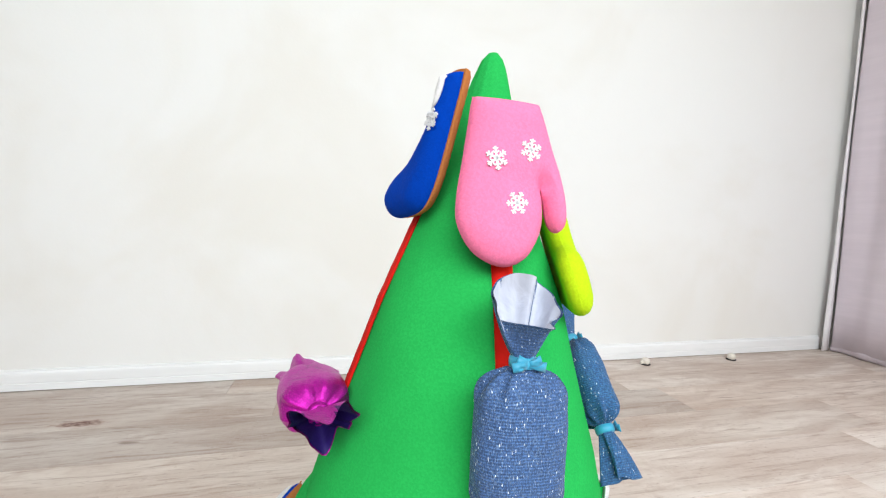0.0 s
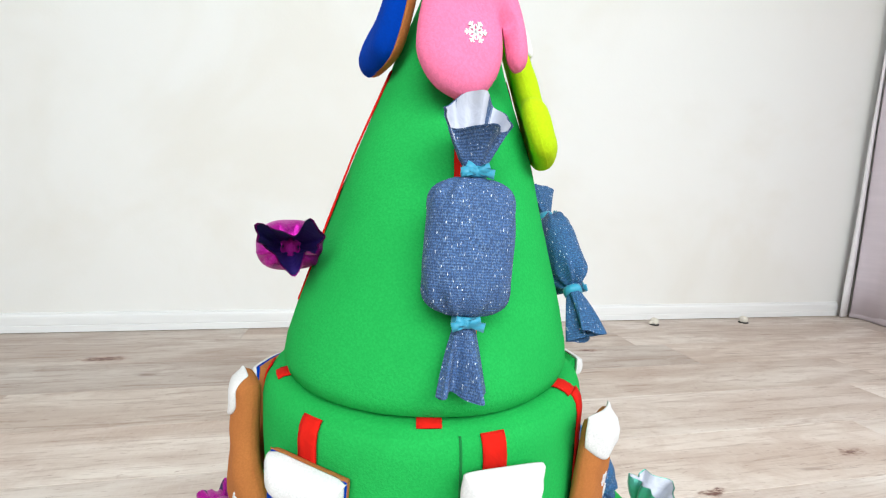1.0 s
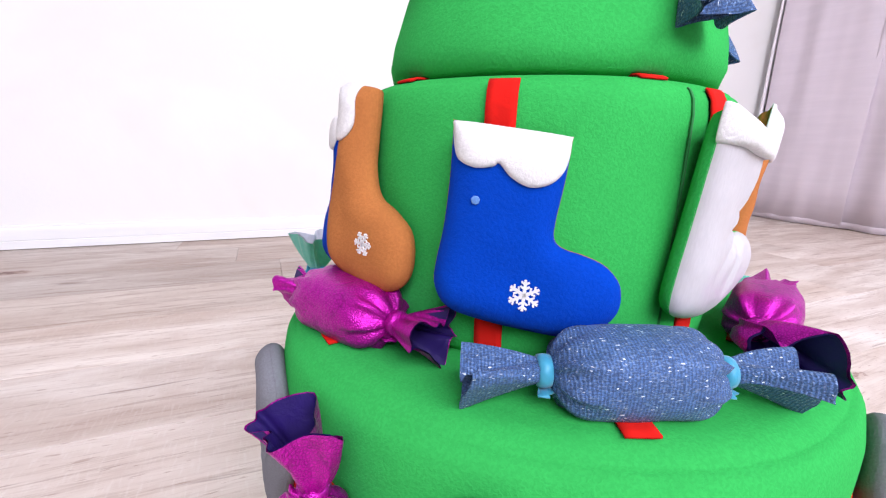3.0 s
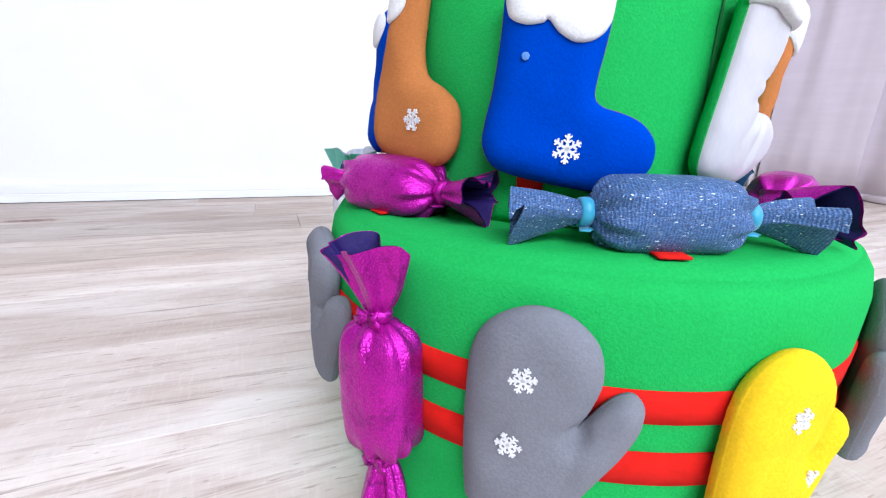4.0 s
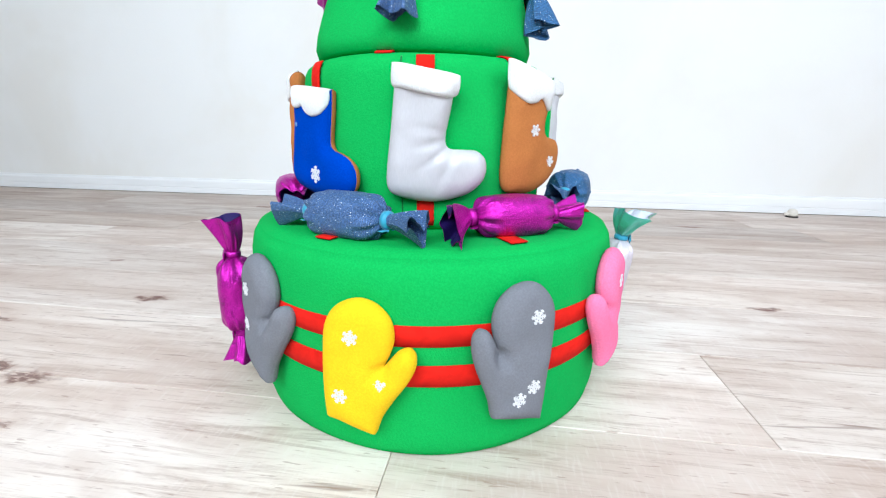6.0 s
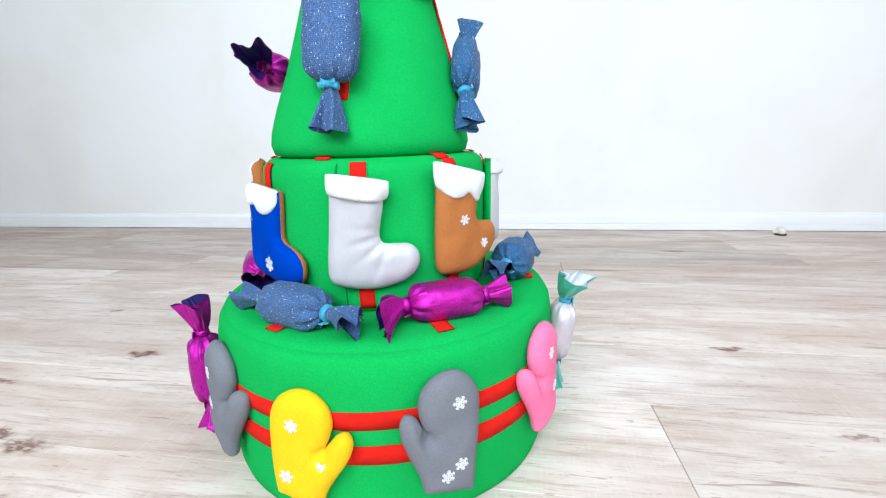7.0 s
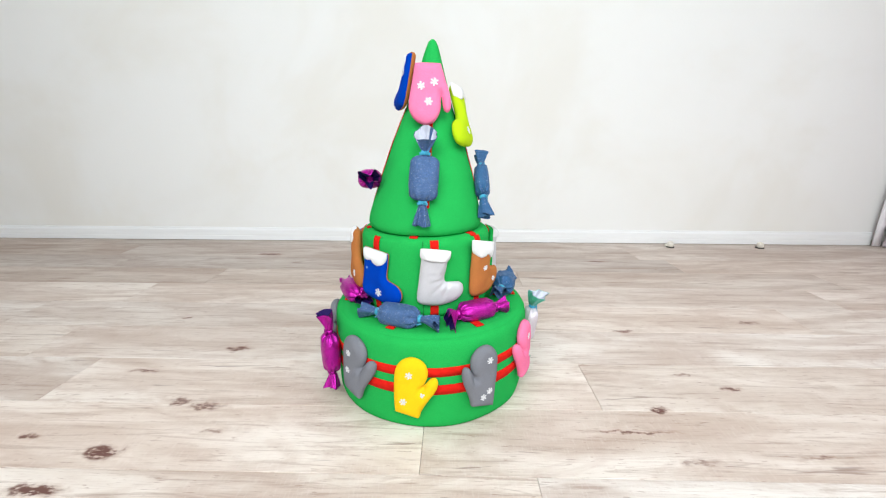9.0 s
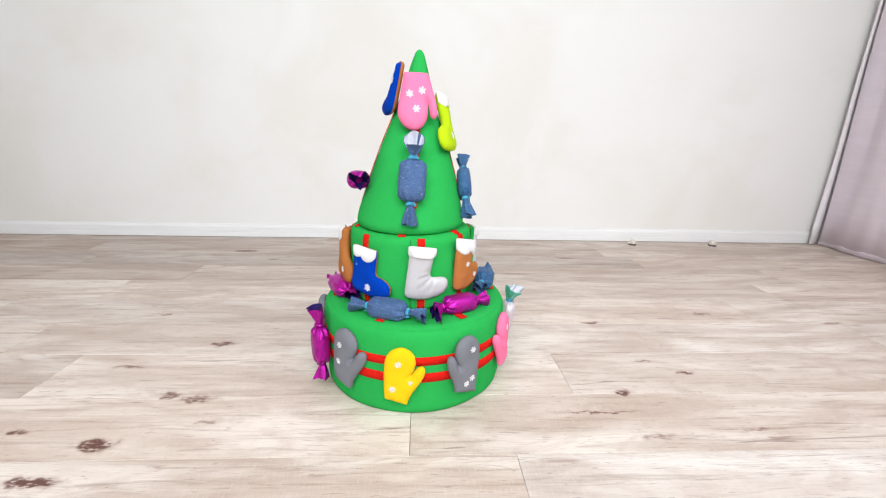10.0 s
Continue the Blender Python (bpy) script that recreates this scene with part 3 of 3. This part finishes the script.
SLIM_STOCKING = [(-0.24, 1.0), (-0.2, 1.035), (-0.06, 1.02), (-0.02, 0.98), (0.0, 0.75), (0.09, 0.52), (0.2, 0.36), (0.34, 0.25), (0.47, 0.15), (0.54, 0.03), (0.51, -0.06), (0.4, -0.115),
                 (0.25, -0.12), (0.05, -0.07), (-0.12, 0.0), (-0.21, 0.08), (-0.26, 0.22), (-0.27, 0.42), (-0.26, 0.7)]
BLUE_STOCKING = [(-0.265, 0.985), (-0.245, 1.005), (0.02, 0.975), (0.285, 0.945), (0.305, 0.925), (0.29, 0.75), (0.262, 0.56), (0.262, 0.47), (0.31, 0.425), (0.42, 0.395), (0.53, 0.345), (0.605, 0.25), (0.6, 0.12),
                 (0.5, 0.02), (0.38, -0.02), (0.2, -0.01), (-0.1, 0.035), (-0.27, 0.09), (-0.34, 0.2), (-0.335, 0.32), (-0.3, 0.5), (-0.275, 0.75)]
BLUE_CUFF = [(-0.262, 0.97), (-0.24, 1.003), (0.02, 0.978), (0.28, 0.945), (0.3, 0.92), (0.285, 0.81), (0.22, 0.735), (0.12, 0.715), (0.03, 0.755), (-0.03, 0.815), (-0.06, 0.8), (-0.15, 0.795), (-0.235, 0.84)]
WHITE_STOCKING = [(-0.25, 0.97), (-0.23, 0.985), (0.22, 0.955), (0.245, 0.94), (0.235, 0.75), (0.21, 0.56), (0.215, 0.47), (0.26, 0.43), (0.38, 0.43), (0.5, 0.425), (0.585, 0.36), (0.6, 0.25), (0.55, 0.15), (0.42, 0.06),
                  (0.2, 0.0), (0.0, -0.005), (-0.2, 0.03), (-0.275, 0.1), (-0.285, 0.25), (-0.27, 0.5), (-0.26, 0.75)]
ROLL = [(-0.285, 0.985), (-0.25, 1.02), (0.0, 1.005), (0.25, 0.98), (0.29, 0.95), (0.28, 0.84), (0.2, 0.81), (0.0, 0.82), (-0.2, 0.845), (-0.275, 0.86)]
TAN_STOCKING = [(-0.25, 1.03), (-0.22, 1.045), (0.25, 0.93), (0.29, 0.9), (0.27, 0.75), (0.235, 0.6), (0.245, 0.53), (0.3, 0.475), (0.42, 0.45), (0.53, 0.42), (0.61, 0.32), (0.6, 0.2), (0.5, 0.1), (0.3, 0.01),
                (0.1, -0.03), (-0.1, -0.02), (-0.2, 0.01), (-0.25, 0.12), (-0.26, 0.4), (-0.255, 0.75)]
TAN_CUFF = [(-0.29, 1.04), (-0.26, 1.085), (0.0, 1.03), (0.3, 0.955), (0.365, 0.92), (0.35, 0.8), (0.28, 0.715), (0.17, 0.7), (0.06, 0.79), (-0.01, 0.76), (-0.13, 0.76), (-0.26, 0.86)]
THIN_STOCKING = [(-0.14, 0.985), (-0.11, 1.0), (0.12, 0.985), (0.16, 0.95), (0.145, 0.75), (0.14, 0.6), (0.2, 0.48), (0.36, 0.42), (0.5, 0.34), (0.545, 0.22), (0.52, 0.1), (0.42, 0.02), (0.25, -0.01), (-0.05, 0.01),
                 (-0.24, 0.06), (-0.32, 0.17), (-0.3, 0.35), (-0.24, 0.55), (-0.18, 0.75)]
THIN_CUFF = [(-0.21, 0.97), (-0.16, 1.01), (0.02, 1.0), (0.06, 0.93), (0.04, 0.8), (-0.05, 0.73), (-0.16, 0.74), (-0.22, 0.85)]
LOW_MITTEN = [(-0.265, 0.1)] + MITTEN[1:-5] + [(0.14, -0.005), (0.115, -0.025), (0.0, 0.0), (-0.15, 0.04), (-0.245, 0.06)]
RIGHT_MITTEN = [(-0.285, -0.03), (-0.29, 0.3), (-0.29, 0.55), (-0.27, 0.78), (-0.19, 0.91), (-0.06, 0.985), (0.09, 0.965), (0.2, 0.87), (0.235, 0.74), (0.205, 0.61), (0.152, 0.5), (0.19, 0.57), (0.255, 0.665), (0.325, 0.685),
                (0.367, 0.63), (0.362, 0.53), (0.32, 0.41), (0.255, 0.28), (0.19, 0.15), (0.16, 0.05), (0.135, 0.03), (0.0, 0.005), (-0.15, -0.02), (-0.265, -0.045)]
SLIM_CUFF = [(-0.15 + (x + 0.235) * 0.33, z) for x, z in SCALLOP]
WIDE_MITTEN = [(-0.22, 0.0), (-0.25, 0.15), (-0.29, 0.35), (-0.34, 0.6), (-0.335, 0.76), (-0.24, 0.92), (-0.08, 1.0), (0.06, 0.965), (0.15, 0.86), (0.195, 0.74), (0.202, 0.6), (0.207, 0.52),
               (0.224, 0.6), (0.245, 0.74), (0.3, 0.8), (0.362, 0.75), (0.372, 0.62), (0.345, 0.45), (0.3, 0.3), (0.255, 0.13), (0.22, 0.02), (0.2, 0.0), (0.0, -0.015), (-0.2, -0.015)]
THUMB = ((0.18, 0.52, 0.06, 0.42, 0.0055), (0.185, 0.53, 0.16, 0.3, 0.003), (0.2, 0.53, 0.02, 0.52, 0.0025))
WIDE_THUMB = ((0.208, 0.54, 0.205, 0.32, 0.0055), (0.208, 0.53, 0.1, 0.42, 0.0025))
ANKLE = ((0.23, 0.5, -0.08, 0.42, 0.004), (0.25, 0.46, 0.0, 0.26, 0.004), (0.3, 0.44, 0.16, 0.12, 0.003), (0.22, 0.55, -0.1, 0.58, 0.0025))
MIT, SOC = "mittens hung on the tree", "stockings hung on the tree"
decoration("mitten", on_tree(-7.2, 0.2238, 0.0393, 1.7, -2.1, (0, 0), 3), LOW_MITTEN, 0.1209, YELLOW, YELLOW, "puffy yellow fleece mitten with snowflakes on the wide tier", "mitten", MIT, 1, False, ((-0.042, 0.749), (-0.122, 0.29), (0.177, 0.4)), creases=THUMB, seed=1, wide=0.968, flake_size=0.014, bend=2.0)
decoration("mitten", on_tree(-39.4, 0.2268, 0.0519, 2.8, 0.4, (0, 0), -0.6), LOW_MITTEN, 0.1255, GREY, GREY, "puffy grey fleece mitten with two snowflakes", "mitten", MIT, 1, False, ((-0.045, 0.732), (-0.077, 0.436)), creases=THUMB, seed=2, flake_size=0.014)
decoration("mitten", on_tree(26.6, 0.2267, 0.0489, 0.5, -4.8, (0, 0), 5.6), RIGHT_MITTEN, 0.1283, GREY, GREY, "puffy grey fleece mitten with three snowflakes", "mitten", MIT, -1, False, ((-0.066, 0.777), (-0.113, 0.274), (-0.003, 0.192)), creases=THUMB, seed=3, wide=0.926, flake_size=0.014, bend=0.466)
decoration("mitten", on_tree(62.5, 0.2265, 0.0586, 2.0, -3.5, (0, 0), 5), MITTEN, 0.1224, PINK, PINK, "puffy pink fleece mitten on the wide tier", "mitten", MIT, -1, False, ((0.026, 0.744), (-0.1, 0.38)), creases=THUMB, seed=4, wide=0.946, flake_size=0.014)
decoration("mitten", on_tree(-91, 0.2235, 0.055), MITTEN, 0.125, GREY, GREY, "puffy grey fleece mitten on the wide tier", "mitten", MIT, 1, False, ((0.0, 0.6),), creases=THUMB, seed=5, flake_size=0.014)
decoration("mitten", on_tree(8.4, 0.0678, 0.6825, 8.9, 1.2, AXIS, -4.7), WIDE_MITTEN, 0.1115, PINK, PINK, "pink fleece mitten with snowflakes hanging near the cone's tip", "mitten", MIT, 1, True, ((-0.126, 0.378), (0.097, 0.32), (-0.008, 0.635)), seed=6, creases=WIDE_THUMB, bend=2.0)
blue_stocking = decoration("stocking", on_tree(-39.6, 0.1488, 0.2263, 1.2, 0.1, AXIS, 7.5), BLUE_STOCKING, 0.1092, BLUE, BROWN, "royal blue fleece stocking with tan backing and white cuff", "stocking", SOC, 1, False, ((0.13, 0.205),), BLUE_CUFF, seed=7, wide=0.958, flake_size=0.017, rim=1.0, bend=2.0)
bm = bmesh.new()
lathe(bm, [(0.0, 0.0), (0.0022, 0.0), (0.0024, 0.0003), (0.0019, 0.0005), (0.0, 0.0006)], 7, 0.0006, 3.0)
spot = part("faded_patch", bm, PALE_BLUE, blue_stocking, "small pale blue worn patch")
spot.matrix_local = pose(-0.0138, -0.0124, 0.0707, 90, 0, 0)
decoration("stocking", on_tree(7, 0.1445, 0.229, -4.2, -3.8, AXIS, 9), WHITE_STOCKING, 0.1162, SATIN, GREEN, "white satin stocking with green backing and fluffy cuff", "stocking", SOC, 1, False, (), ROLL, seed=8, wide=0.908, creases=ANKLE, bend=2.0)
decoration("stocking", on_tree(51, 0.148, 0.2345, -5, 0.8, AXIS, -7), TAN_STOCKING, 0.113, BROWN, BROWN, "tan fleece stocking with scalloped white cuff and snowflakes", "stocking", SOC, 1, False, ((0.025, 0.536), (0.313, 0.255)), TAN_CUFF, seed=9, wide=0.93, flake_size=0.012, bend=0.15, thick=0.009)
decoration("stocking", on_tree(-81, 0.1568, 0.2323, 1.9, -2.8, AXIS, 16.4), THIN_STOCKING, 0.1263, BROWN, BROWN, "tan fleece stocking with white cuff beside the blue one", "stocking", SOC, 1, False, ((0.215, 0.241),), THIN_CUFF, seed=10, wide=0.742, bend=0.8)
decoration("stocking", on_tree(-104, 0.158, 0.235, 4, 4, AXIS, -8), STOCKING, 0.11, BLUE, BROWN, "royal blue fleece stocking on the middle tier's far side", "stocking", SOC, 1, False, (), SCALLOP, seed=11, wide=0.8)
decoration("stocking", on_tree(100, 0.148, 0.24, 0, 2, AXIS), STOCKING, 0.112, SATIN, GREEN, "white satin stocking with green backing on the far side", "stocking", SOC, 1, False, (), ROLL, seed=12)
decoration("stocking", on_tree(-66.9, 0.0517, 0.608, 7.7, -14.3, CONE_AXIS, -2.3), SLIM_STOCKING, 0.098, BLUE, BROWN, "royal blue stocking with tan backing near the cone's tip", "stocking", SOC, -1, False, ((-0.131, 0.676),), SLIM_CUFF, seed=13, wide=0.818, rim=1.015, bend=0.474)
decoration("stocking", on_tree(68.5, 0.0938, 0.5303, 17.2, -10.4, CONE_AXIS, 4.7), STOCKING, 0.1251, LIME, LIME, "lime green fleece stocking with white cuff on the cone", "stocking", SOC, -1, False, ((0.113, 0.241),), OVERHANG, seed=14, wide=0.69, bend=0.26)


# ---- wrapped sweets ----
def sweet(m, label, size, cloth, tie_mat, lining, tails, seed=0.0, tail_mat=None):
    """A stuffed sweet along z: size (width, depth, length); tails: two of (length, width, depth, bend forward, curl)."""
    rnd = random.Random(int(seed * 100))
    t = thing("wrapped_sweet", m, label, "toy sweet", "stuffed sweets on the tree")
    w, d, ln = size
    b = bmesh.new()
    rings, nth, ns = [], 48, 30
    for i in range(ns + 1):
        s = -1 + 2 * i / ns
        s = math.copysign(1 - (1 - abs(s)) ** 1.35, s)
        full = (1 - abs(s) ** 4.2) ** 0.55
        k = 0.13 + 0.87 * full
        gather = max(0.0, (abs(s) - 0.45) / 0.55) ** 1.25
        ring = []
        for j in range(nth):
            a = math.tau * j / nth
            e = 2.6
            c, sn = math.cos(a), math.sin(a)
            q = (abs(c) ** e + abs(sn) ** e) ** (-1 / e)
            pleat = 1 + gather * (0.22 * math.sin(9 * a + seed + 0.6 * math.sin(3 * a)) + 0.11 * math.sin(15 * a + 2 * seed))
            pleat += 0.035 * noise.noise(Vector((c * 1.5, sn * 1.5, s * 2 + seed)))
            ring.append(b.verts.new((w / 2 * k * q * c * pleat, d / 2 * k * q * sn * pleat, s * ln / 2)))
        rings.append(ring)
    for p, q in zip(rings, rings[1:]):
        for j in range(nth):
            b.faces.new((p[j], p[(j + 1) % nth], q[(j + 1) % nth], q[j]))
    b.faces.new(rings[0])
    b.faces.new(rings[-1])
    part("filling", b, cloth, t)
    neck = 0.0058
    for sign, (tl, tw, td, fwd, curl, *lip) in zip((1, -1), tails):
        if tie_mat:
            b = bmesh.new()
            z = sign * (ln / 2 + 0.003)
            lathe(b, [(neck, z - 0.0035), (neck + 0.0022, z - 0.003), (neck + 0.0026, z), (neck + 0.0022, z + 0.003), (neck, z + 0.0035)], 20, 0.0012, seed)
            for k in range(4):
                m = pose(0, 0, z, 0, (14, -18, 166, 200)[k] + rnd.uniform(-8, 8), 0)
                reach = (0.0105, 0.008, 0.01, 0.0075)[k]
                pts = [(0, 0.0016), (reach * 0.5, 0.0026), (reach, 0.003), (reach * 1.02, -0.0028), (reach * 0.5, -0.0022), (0, -0.0014)]
                vs = [[b.verts.new(m @ Vector((x, -neck - 0.0012 - 0.0022 * math.sin(x / reach * 2.6) - off, zz))) for x, zz in pts] for off in (0.0, 0.0009)]
                b.faces.new(vs[0])
                b.faces.new(list(reversed(vs[1])))
                for q in range(6):
                    b.faces.new((vs[0][q], vs[1][q], vs[1][(q + 1) % 6], vs[0][(q + 1) % 6]))
            part("tie", b, tie_mat, t)
        outer, inner = bmesh.new(), bmesh.new()
        ph = rnd.random() * 6
        crisp = 1.0 if cloth is FOIL or tail_mat else 0.4

        def tail_ring(u, shrink):
            """One ring of the flared tail at u from the tie (0) to its rim (1)."""
            out = []
            hw = neck + (tw / 2 - neck) * (u ** (0.66 if crisp == 1.0 else 0.86)) * (1.06 - 0.06 * u)
            hd = neck * (1 - 0.3 * u) + (td / 2 - neck * 0.7) * u ** 0.8
            for j in range(56):
                a = math.tau * j / 56
                c, sn = math.cos(a), math.sin(a)
                fold = 1 + crisp * (0.13 * (1 - 0.5 * u) * math.sin(6 * a + ph) + 0.05 * math.sin(11 * a + 2 * ph) + 0.1 * u * math.sin(3 * a + 2.4 * ph))
                rim = tl * u * (1 + crisp * u * (0.1 * math.sin(2 * a + ph) + 0.04 * math.sin(5 * a + ph)) - (1 - crisp) * 0.1 * u * c * c + (lip[0] * u * math.sin(a) if lip else 0))
                x = (hw * c * fold) * shrink
                y = (hd * sn * fold) * shrink + (0.0055 if crisp == 1.0 else 0.008) * u * math.sin(4.5 * c + ph) + 0.0025 * u * math.sin(9 * c + 2 * ph) - fwd * u * u
                x += curl * u * u
                out.append((x, y, sign * (ln / 2 + 0.005 + rim)))
            return out

        for bmx, shrink in ((outer, 1.0), (inner, 0.93)):
            prev = None
            for i in range(13):
                ring = [bmx.verts.new(p) for p in tail_ring(i / 12, shrink)]
                if prev:
                    for j in range(56):
                        bmx.faces.new((prev[j], prev[(j + 1) % 56], ring[(j + 1) % 56], ring[j]))
                prev = ring
        tail = part("tail", outer, tail_mat or cloth, t)
        part("lining", inner, lining if sign > 0 or lining is not PALE_LINING else cloth, tail, "lining showing at the open end")
    return t


def lying(x, y, z, turn, roll=0, rise=0):
    """A sweet lying on the ledge with its length along the plan's direction turn."""
    return pose(x, y, z, 0, 0, turn) @ pose(0, 0, 0, 0, 90 - rise, 0) @ pose(0, 0, 0, 0, 0, 90 + roll)


sweet(pose(-0.0065, -0.1165, 0.476) @ pose(0, 0, 0, -7, 0, 0) @ pose(0, 0, 0, 0, 3, 0), "blue glitter cloth toy sweet hanging upright on the cone", (0.056, 0.034, 0.085), DENIM, TIE, PALE_LINING, ((0.034, 0.044, 0.026, 0.006, 0.0, 0.42), (0.042, 0.034, 0.014, 0.006, 0.0)), 1.0)
sweet(on_tree(88, 0.119, 0.458, 5, -44, CONE_AXIS), "teal-blue glitter cloth toy sweet upright on the cone", (0.05, 0.032, 0.078), TEAL_GLITTER, TIE, TEAL_GLITTER, ((0.035, 0.03, 0.016, 0.003, 0.0), (0.036, 0.024, 0.018, 0.004, 0.014)), 2.0)
sweet(lying(-0.129, -0.006, 0.463, -80, 0, 4), "shiny purple foil toy sweet on the cone", (0.05, 0.04, 0.07), FOIL, FOIL, VIOLET, ((0.026, 0.042, 0.027, -0.002, 0.0, 0.4), (0.036, 0.042, 0.028, 0.004, 0.0)), 3.0)
sweet(lying(-0.0555, -0.1565, LEDGE + 0.0195, -20.5, 0), "pale blue glitter cloth toy sweet lying on the ledge", (0.046, 0.043, 0.086), DENIM, TIE, DENIM, ((0.037, 0.036, 0.016, 0.004, -0.006), (0.038, 0.034, 0.016, 0.004, 0.0)), 4.0)
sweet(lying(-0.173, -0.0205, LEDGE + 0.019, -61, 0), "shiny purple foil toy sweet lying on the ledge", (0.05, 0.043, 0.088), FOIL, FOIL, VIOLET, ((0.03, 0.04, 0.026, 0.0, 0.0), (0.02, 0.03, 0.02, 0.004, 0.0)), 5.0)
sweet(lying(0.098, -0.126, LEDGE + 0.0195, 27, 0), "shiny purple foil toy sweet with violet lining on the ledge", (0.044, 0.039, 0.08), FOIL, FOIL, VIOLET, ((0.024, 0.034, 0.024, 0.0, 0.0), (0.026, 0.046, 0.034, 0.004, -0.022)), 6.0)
sweet(lying(0.168, 0.014, LEDGE + 0.026, -106, 0), "teal-blue glitter toy sweet lying on the ledge", (0.05, 0.05, 0.066), TEAL_GLITTER, TIE, TEAL_GLITTER, ((0.034, 0.04, 0.018, 0.0, 0.0), (0.03, 0.04, 0.026, 0.0, 0.0)), 7.0)
sweet(on_tree(-61, 0.236, 0.112, 0, 3), "shiny purple foil toy sweet upright on the wide tier", (0.05, 0.038, 0.086), FOIL, FOIL, VIOLET, ((0.037, 0.046, 0.026, 0.008, 0.0), (0.031, 0.036, 0.024, 0.004, 0.0)), 8.0)
sweet(on_tree(92, 0.23, 0.126, -8, 0), "silver and green foil toy sweet upright on the wide tier", (0.05, 0.034, 0.08), SILVER, TIE, PALE_LINING, ((0.03, 0.058, 0.04, 0.01, 0.0), (0.035, 0.04, 0.026, 0.004, 0.0)), 9.0, SILVER_GREEN)
sweet(on_tree(-132, 0.233, 0.148, 0, 0), "silver and green foil toy sweet upright on the tier's far side", (0.05, 0.034, 0.08), SILVER, TIE, PALE_LINING, ((0.036, 0.06, 0.04, 0.0, 0.0), (0.03, 0.04, 0.03, 0.0, 0.0)), 10.0, SILVER_GREEN)

# ---- floor planks ----
WIDE, LONG = 0.181, 1.21
rnd = random.Random(12)
KNOWN = {-1: 0.194, 0: -0.005, 1: 0.366, 2: 0.16, 3: -0.1, 4: 0.14, 5: 0.315}
meshes = {}
row = 0
for k in range(-18, 10):
    y0 = -0.325 + WIDE * k
    y1 = min(y0 + WIDE, NORTH)
    if y1 - y0 < 0.01:
        continue
    start = KNOWN.get(k, rnd.uniform(0, LONG))
    while start > WEST:
        start -= LONG
    while start < EAST:
        x0, x1 = max(start, WEST), min(start + LONG, EAST)
        start += LONG
        if x1 - x0 < 0.01:
            continue
        key = (round(x1 - x0, 3), round(y1 - y0, 3))
        if key not in meshes:
            bm = bmesh.new()
            hx, hy, g = (x1 - x0) / 2 - 0.0003, (y1 - y0) / 2 - 0.0004, 0.0006
            lo = [bm.verts.new((sx * hx, sy * hy, -0.006)) for sx, sy in ((-1, -1), (1, -1), (1, 1), (-1, 1))]
            mi = [bm.verts.new((sx * hx, sy * hy, -g)) for sx, sy in ((-1, -1), (1, -1), (1, 1), (-1, 1))]
            hi = [bm.verts.new((sx * (hx - g), sy * (hy - g), 0)) for sx, sy in ((-1, -1), (1, -1), (1, 1), (-1, 1))]
            for p, q in ((lo, mi), (mi, hi)):
                for i in range(4):
                    bm.faces.new((p[i], p[(i + 1) % 4], q[(i + 1) % 4], q[i]))
            bm.faces.new(hi)
            me = bpy.data.meshes.new("plank")
            bm.to_mesh(me)
            bm.free()
            me.materials.append(LAMINATE)
            meshes[key] = me
        ob = new("plank", meshes[key])
        ob.location = ((x0 + x1) / 2, (y0 + y1) / 2, 0)
        ob.parent = floor
        v = rnd.uniform(0.87, 1.0)
        warm = rnd.uniform(-0.02, 0.02)
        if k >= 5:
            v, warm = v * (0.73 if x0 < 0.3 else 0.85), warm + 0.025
        elif k == 0:
            v = 1.0 if x0 < -0.5 else 0.94
        elif k == -1:
            v, warm = (1.0, -0.03) if x0 > 0 else (0.94, 0.01)
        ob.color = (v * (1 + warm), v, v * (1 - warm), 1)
